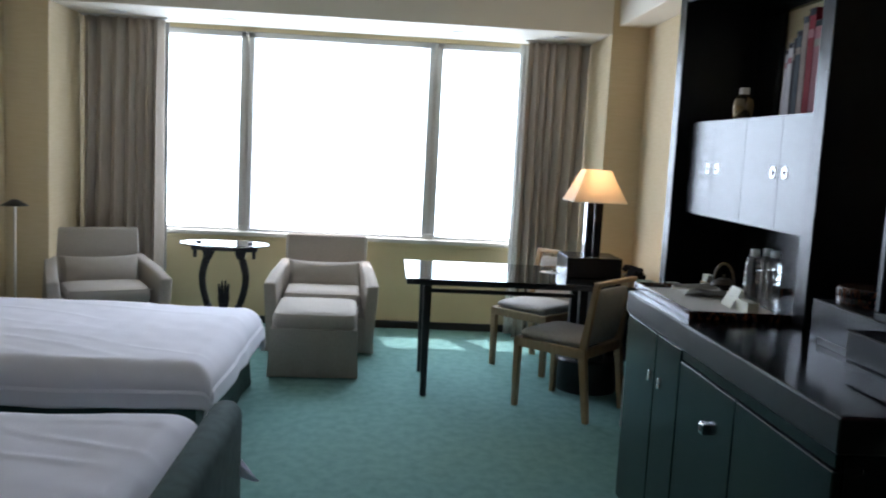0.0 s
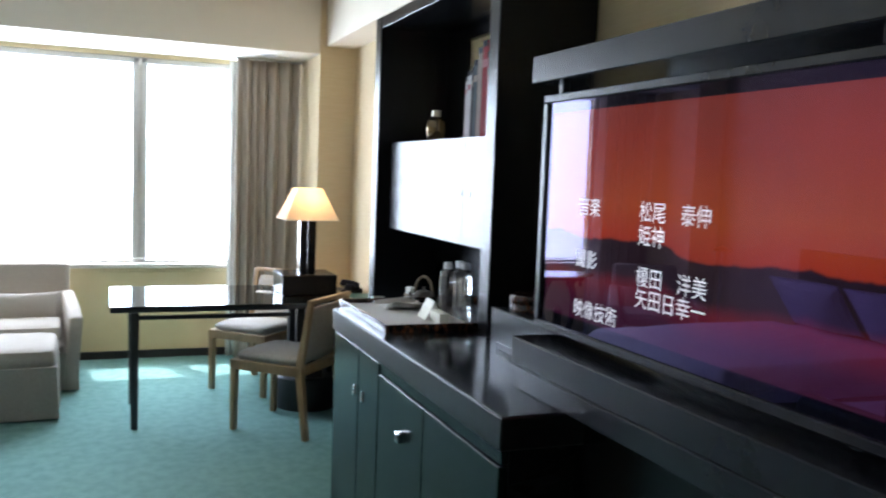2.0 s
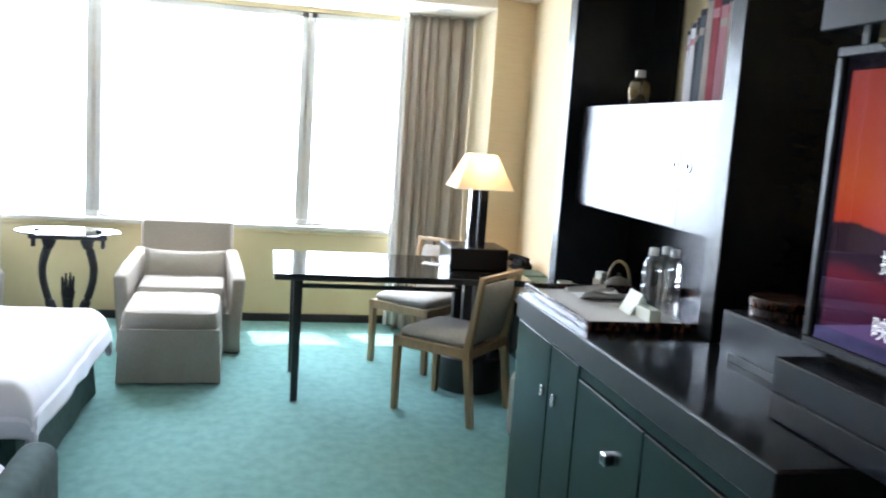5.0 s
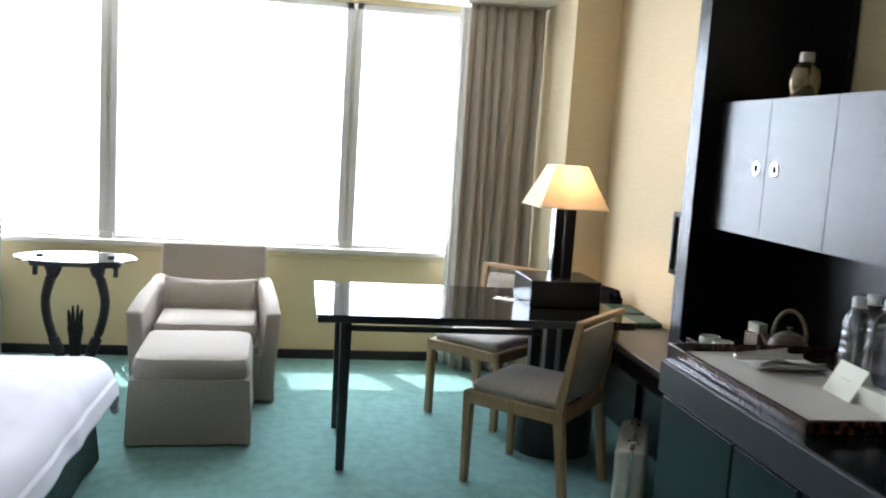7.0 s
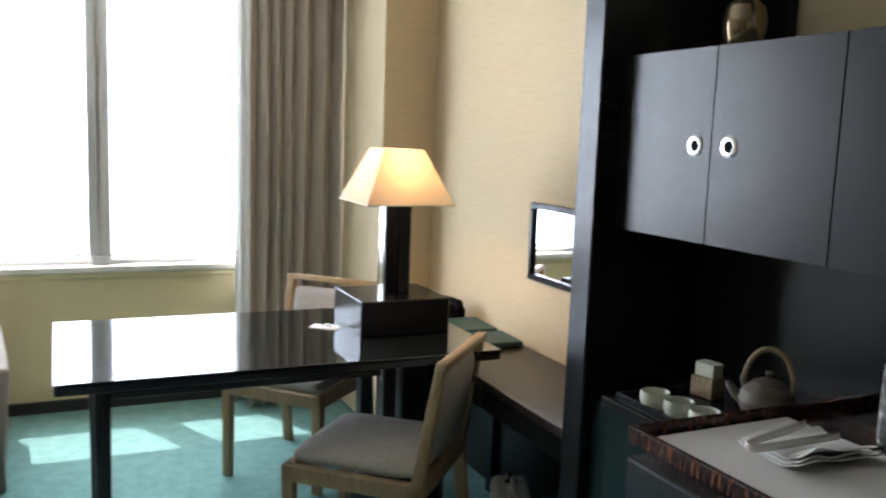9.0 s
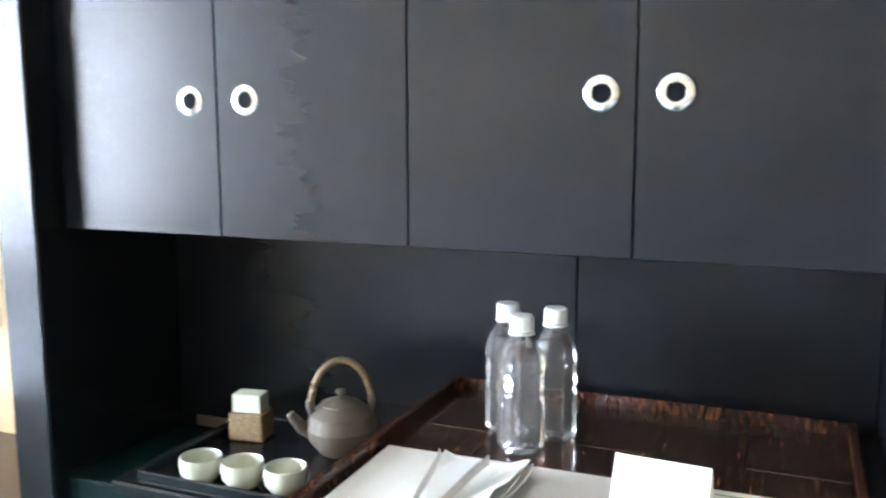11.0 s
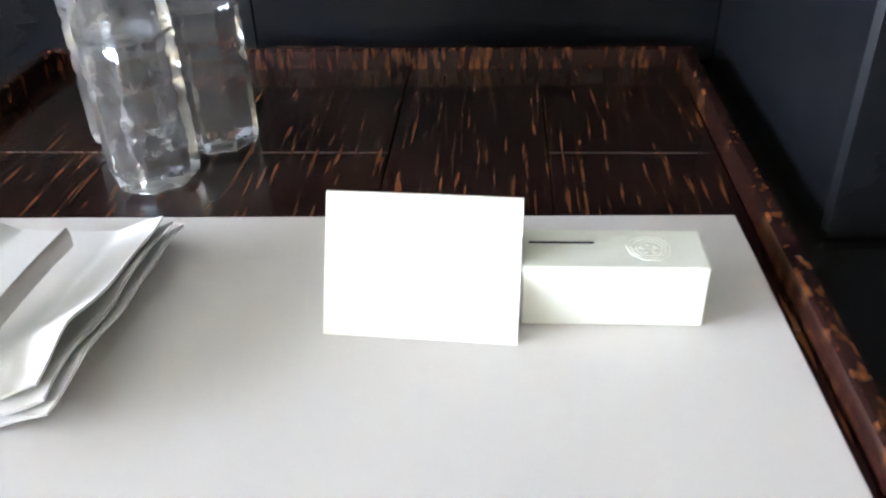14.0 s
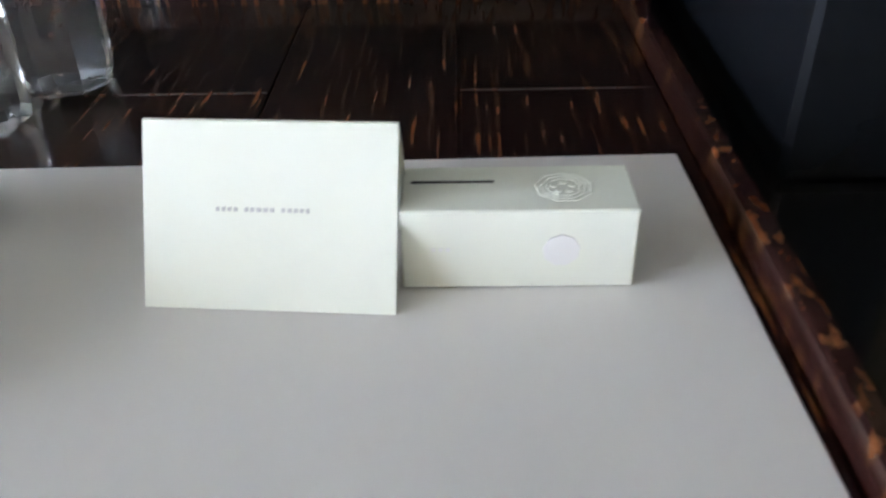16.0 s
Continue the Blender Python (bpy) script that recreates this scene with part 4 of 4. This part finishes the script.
# ---- chaise and armchair ----
def arm_bm(x, side, y0, y1, z_front, z_back, t=0.085):
    """A sloping arm that flares outwards at its top."""
    bm = prism([(y0, 0.03), (y1, 0.03), (y1, z_back), (y0 + 0.30, z_front + 0.045), (y0 + 0.02, z_front)], "x", x, x + side * t, 0.02, 3)
    for v in bm.verts:
        v.co.x += side * (0.05 * max(0, (v.co.z - 0.22) / 0.35) ** 1.4 - 0.085 * max(0, v.co.z - 0.2) / 0.4 * (v.co.y - y0) / (y1 - y0))
        v.co.y -= 0.02 * max(0, (v.co.z - 0.3) / 0.3)
    return bm


def skirt_bm(x0, x1, y0, y1, z0, z1, flare=0.02):
    bm = bmesh.new()
    rows = []
    per = []
    n = 16
    for (ax, ay), (bx, by) in (((x0, y0), (x1, y0)), ((x1, y0), (x1, y1)), ((x1, y1), (x0, y1)), ((x0, y1), (x0, y0))):
        for i in range(n):
            u = i / n
            per.append((ax + (bx - ax) * u, ay + (by - ay) * u, u))
    cx, cy = (x0 + x1) / 2, (y0 + y1) / 2
    for j in range(5):
        f = j / 4
        row = []
        for px, py, u in per:
            corner = 1 - min(1, min(u, 1 - u) * 9)
            k = flare * f * (0.6 + 0.9 * corner) + 0.004 * f * math.sin(u * 21)
            d = Vector((px - cx, py - cy, 0)).normalized()
            row.append(bm.verts.new((px + d.x * k, py + d.y * k, z1 + (z0 - z1) * f + 0.004 * noise.noise(Vector((px * 5, py * 5, f))))))
        rows.append(row)
    m = len(per)
    for a, b in zip(rows, rows[1:]):
        for i in range(m):
            bm.faces.new((a[i], a[(i + 1) % m], b[(i + 1) % m], b[i]))
    bm.faces.new(rows[0])
    bmesh.ops.recalc_face_normals(bm, faces=bm.faces)
    bmesh.ops.solidify(bm, geom=bm.faces[:], thickness=0.008)
    return bm


def pillow_bm(w, d, h, n=16):
    """A stuffed pillow drawn out to four soft points, w by d, h thick at its middle."""
    bm = bmesh.new()
    bmesh.ops.create_cube(bm, size=2)
    bmesh.ops.subdivide_edges(bm, edges=bm.edges[:], cuts=n, use_grid_fill=True)
    for v in bm.verts:
        x, y, z = v.co
        k = max(0.0, (1 - x * x) * (1 - y * y)) ** 0.42
        waist_x, waist_y = 1 - 0.05 * (1 - y * y), 1 - 0.14 * (1 - x * x) * abs(y)
        v.co = Vector((x * w / 2 * waist_x, y * d / 2 * waist_y, h / 2 + z * h / 2 * (0.06 + 0.94 * k)))
        v.co.z += 0.006 * noise.noise(Vector((x * 3, y * 2, z)))
    return bm


def lounge_chair(name, label, m, chaise):
    c = thing(name, label, "armchair", m)
    part("back", moved(box(-0.315, -0.07, 0.0, 0.315, 0.07, 0.50, 0.035, 3), pose(0, 0.36, 0.28, -9, 0, 0)), UPHOL, c)
    part("seat_base", box(-0.285, -0.33, 0.05, 0.285, 0.33, 0.32, 0.02), UPHOL, c)
    part("seat_cushion", moved(cushion(0.58, 0.66, 0.13, 0.25), pose(0, -0.02, 0.31)), UPHOL, c)
    part("piping", tube([(-0.27, -0.345, 0.425), (0.27, -0.345, 0.425)], 0.004, 6), UPHOL, c)
    part("lumbar_pillow", moved(pillow_bm(0.545, 0.245, 0.17), pose(0, 0.205, 0.452, 66, 0, 0)), UPHOL, c)
    part("arm", arm_bm(0.288, 1, -0.36, 0.38, 0.495, 0.585), UPHOL, c)
    part("arm", arm_bm(-0.288, -1, -0.36, 0.38, 0.495, 0.585), UPHOL, c)
    part("skirt", skirt_bm(-0.365, 0.365, -0.345, 0.42, 0.012, 0.26, 0.016), UPHOL, c)
    for sx in (-1, 1):
        for sy in (-0.3, 0.36):
            part("foot", moved(lathe([(0.018, 0), (0.022, 0.06), (0.0, 0.06)], 12), pose(sx * 0.3, sy, 0)), DESKLEG, c)
    if chaise:
        o = thing("footstool", "taupe skirted footstool pushed against the armchair", "footstool", m @ pose(-0.012, -0.685, 0))
        part("cushion", moved(cushion(0.575, 0.66, 0.135, 0.22), pose(0, 0, 0.285)), UPHOL, o)
        part("skirt", skirt_bm(-0.27, 0.27, -0.325, 0.31, 0.012, 0.315, 0.014), UPHOL, o)
        for sx in (-1, 1):
            for sy in (-0.27, 0.27):
                part("foot", moved(lathe([(0.016, 0), (0.02, 0.06), (0.0, 0.06)], 12), pose(sx * 0.24, sy, 0)), DESKLEG, o)


lounge_chair("lounge_chair", "taupe upholstered armchair with a small lumbar pillow", pose(2.52, 8.20, 0, 0, 0, 2), True)
lounge_chair("lounge_chair", "taupe upholstered armchair in the window corner", pose(0.99, 7.98, 0, 0, 0, 27), False)

# ---- glass side table with carved stand ----
gt = thing("glass_table", "oval glass table on two dark curved iron legs", "table", pose(1.78, 8.25, 0))
def lyre(f):
    """Half the gap between the legs: narrow at the foot, widest at two thirds, drawn in again at the top."""
    return 0.058 + 0.102 * math.sin(math.pi / 2 * min(1, f / 0.68)) ** 1.6 - 0.055 * max(0, (f - 0.68) / 0.32) ** 1.5
top = part("glass_top", moved(lathe([(0.0, 0.700), (0.322, 0.700), (0.328, 0.704), (0.328, 0.708), (0.322, 0.712), (0.0, 0.712)], 48), Matrix.Diagonal((1, 0.66, 1, 1))), CLEAR, gt, "clear oval glass top")
top.visible_shadow = False
part("crossbar", box(-0.24, -0.035, 0.655, 0.24, 0.035, 0.690, 0.006), IRON, gt)
for sx in (-1, 1):
    part("leg", tube([(sx * lyre(k / 24), 0, 0.03 + 0.63 * k / 24) for k in range(25)], [0.031 - 0.006 * math.sin(math.pi * k / 24) for k in range(25)], 10, 1.2), IRON, gt)
    part("scroll", moved(lathe([(0.0, -0.03), (0.034, -0.03), (0.038, 0), (0.034, 0.03), (0.0, 0.03)], 18), pose(sx * 0.125, 0, 0.655, 90, 0, 0)), IRON, gt)
    part("stud", moved(lathe([(0.018, 0.695), (0.022, 0.712), (0.018, 0.722), (0.0, 0.725)], 16), pose(sx * 0.19, 0, 0)), IRON, gt)
    part("hook", box(sx * 0.215 - 0.012, -0.012, 0.60, sx * 0.215 + 0.012, 0.012, 0.66, 0.003), IRON, gt)
part("carved_upright", merged(tube([(0, 0, 0.03), (0, 0, 0.15), (0.0, 0, 0.26)], [0.038, 0.03, 0.036], 12, 0.7), tube([(0, 0, 0.25), (0, 0, 0.30), (0, 0, 0.34)], [0.036, 0.045, 0.035], 12, 0.5),
                              *[tube([(dx, 0, 0.32), (dx * 1.15, 0, 0.38), (dx * 1.25, 0, hh)], [0.011, 0.010, 0.005], 8) for dx, hh in ((-0.03, 0.405), (-0.011, 0.43), (0.010, 0.435), (0.028, 0.41))]), IRON, gt)
part("plinth", box(-0.20, -0.10, 0, 0.20, 0.10, 0.035, 0.006), IRON, gt)
part("tie_bar", tube([(-0.08, 0, 0.12), (0.08, 0, 0.12)], 0.006, 8), CHROME, gt)

fl = thing("floor_lamp", "slim metal reading lamp with a small black shade", "lamp", pose(0.50, 7.72, 0))
part("base", lathe([(0.12, 0), (0.122, 0.01), (0.11, 0.018), (0.0, 0.02)], 32), IRON, fl)
part("pole", tube([(0, 0, 0.02), (0, 0, 0.97)], 0.008, 10), BRUSHED, fl)
part("shade", lathe([(0.085, 0.965), (0.086, 0.967), (0.02, 1.005), (0.0, 1.006)], 28), BLACKPLASTIC, fl)

# ---- beds ----
def duvet_bm(lx, ly, top, seed, drop):
    """A quilt over a bed lx long from the wall and ly wide, hanging over three edges."""
    r = 0.11
    over = drop - 2 * r + math.pi * r / 2
    def wrap(s, half):
        a = abs(s)
        if a <= half - r:
            return s, 0.0
        e = a - (half - r)
        if e < math.pi * r / 2:
            return math.copysign(half - r + r * math.sin(e / r), s), r * (1 - math.cos(e / r))
        return math.copysign(half + 0.01, s), r + e - math.pi * r / 2
    bm = bmesh.new()
    nx, ny = 150, 130
    rows = []
    for i in range(nx + 1):
        row = []
        sx = -lx / 2 + (lx + over) * i / nx
        for j in range(ny + 1):
            sy = -(ly / 2 + over) + (ly + 2 * over) * j / ny
            x, dx = wrap(sx, lx / 2) if sx > 0 else (sx, 0.0)
            y, dy = wrap(sy, ly / 2)
            d = math.hypot(dx, dy) if dx > 0 else dy
            hang = min(1, d / 0.2)
            p = Vector((sx * 1.7, sy * 1.7, seed))
            wob = noise.noise(p * 1.1) * 0.016 + noise.noise(p * 5) * 0.003
            ridge = abs(noise.noise(Vector((sx * 1.1 + 0.7 * sy, sy * 4.0 + sx, seed + 5))))
            crease = 0.007 * max(0, 1 - ridge * 6) * (0.5 + 0.5 * noise.noise(p * 3))
            fold = 0.006 * hang * math.sin((sx * 11 if dy > dx else sy * 11) + 4 * noise.noise(p))
            z = top - d * (1 + 0.10 * noise.noise(p * 1.3)) + (wob + max(crease, -0.005)) * (1 - 0.6 * hang)
            if dy > dx:
                y += math.copysign(fold + 0.012 * hang, sy)
            elif dx > 0:
                x += fold + 0.012 * hang
            row.append(bm.verts.new((x, y, z)))
        rows.append(row)
    for a, b in zip(rows, rows[1:]):
        for j in range(ny):
            bm.faces.new((a[j], b[j], b[j + 1], a[j + 1]))
    return bm


def bed(y0, y1, label, seed, board):
    w, cx = y1 - y0, 1.33 if board else 1.24
    b = thing("bed", label, "bed", pose(cx, (y0 + y1) / 2, 0), "twin beds")
    part("base", box(-0.93, -w / 2 + 0.05, 0.02, 0.90, w / 2 - 0.05, 0.27, 0.02), GREENCLOTH, b, "dark green valance base")
    part("skirt", skirt_bm(-0.93, 0.925, -w / 2 + 0.03, w / 2 - 0.02, 0.008, 0.34, 0.022), GREENCLOTH, b)
    part("mattress", box(-0.93, -w / 2 + 0.03, 0.28, 0.95, w / 2 - 0.03, 0.46, 0.05, 4), LINEN, b)
    part("headboard", box(-0.948, -w / 2 - 0.03, 0.05, -0.935, w / 2 + 0.03, 1.05, 0.01), GREENCLOTH, b)
    q = solo("duvet", duvet_bm(1.62, w + 0.03, 0.495, seed, 0.19), LINEN, "thick white duvet, smoothed and hanging over the bed's sides", "duvet", pose(cx + 0.19, (y0 + y1) / 2, 0), "duvets")
    md = q.modifiers.new("thick", "SOLIDIFY")
    md.thickness, md.offset = 0.03, -1
    for k in (-1, 1):
        solo("pillow", pillow_bm(0.46, 0.66, 0.19), LINEN, "plump white pillow at the head of the bed", "pillow", pose(cx - 0.66, (y0 + y1) / 2 + k * w * 0.25, 0.60, 0, -52, 0), "pillows")


bed(5.58, 7.01, "twin bed with dark green valance and white bedding", 2.0, False)
bed(3.45, 4.98, "twin bed with white bedding beside the padded footboard", 7.0, True)
def hanging_corner():
    """The drawn-out corner of a sheet, folded double, slipping down beside the footboard."""
    bm = bmesh.new()
    rows = []
    for i in range(13):
        f = i / 12
        half = 0.085 * (1 - f) ** 0.8 + 0.006
        row = []
        for j in range(9):
            u = j / 4 - 1
            row.append(bm.verts.new((0.09 * f + 0.018 * math.sin(3 * u + 4 * f), 0.36 * f, -0.27 * f ** 1.15 + u * half * 0.75 + 0.006 * math.sin(9 * f + 2 * u))))
        rows.append(row)
    for a, b in zip(rows, rows[1:]):
        for j in range(8):
            bm.faces.new((a[j], a[j + 1], b[j + 1], b[j]))
    bmesh.ops.solidify(bm, geom=bm.faces[:], thickness=0.012)
    return bm


solo("sheet_corner", moved(hanging_corner(), pose(2.425, 4.71, 0.46)), LINEN, "loose white sheet corner hanging past the footboard", "sheet")
fb = thing("bed_bench", "dark green padded footboard at the end of the bed", "footboard", pose(2.46, 4.10, 0))
part("pad", box(-0.055, -0.68, 0.12, 0.055, 0.68, 0.605, 0.05, 5), GREENCLOTH, fb)
part("base", box(-0.045, -0.66, 0.0, 0.045, 0.66, 0.12, 0.008), DESKLEG, fb)
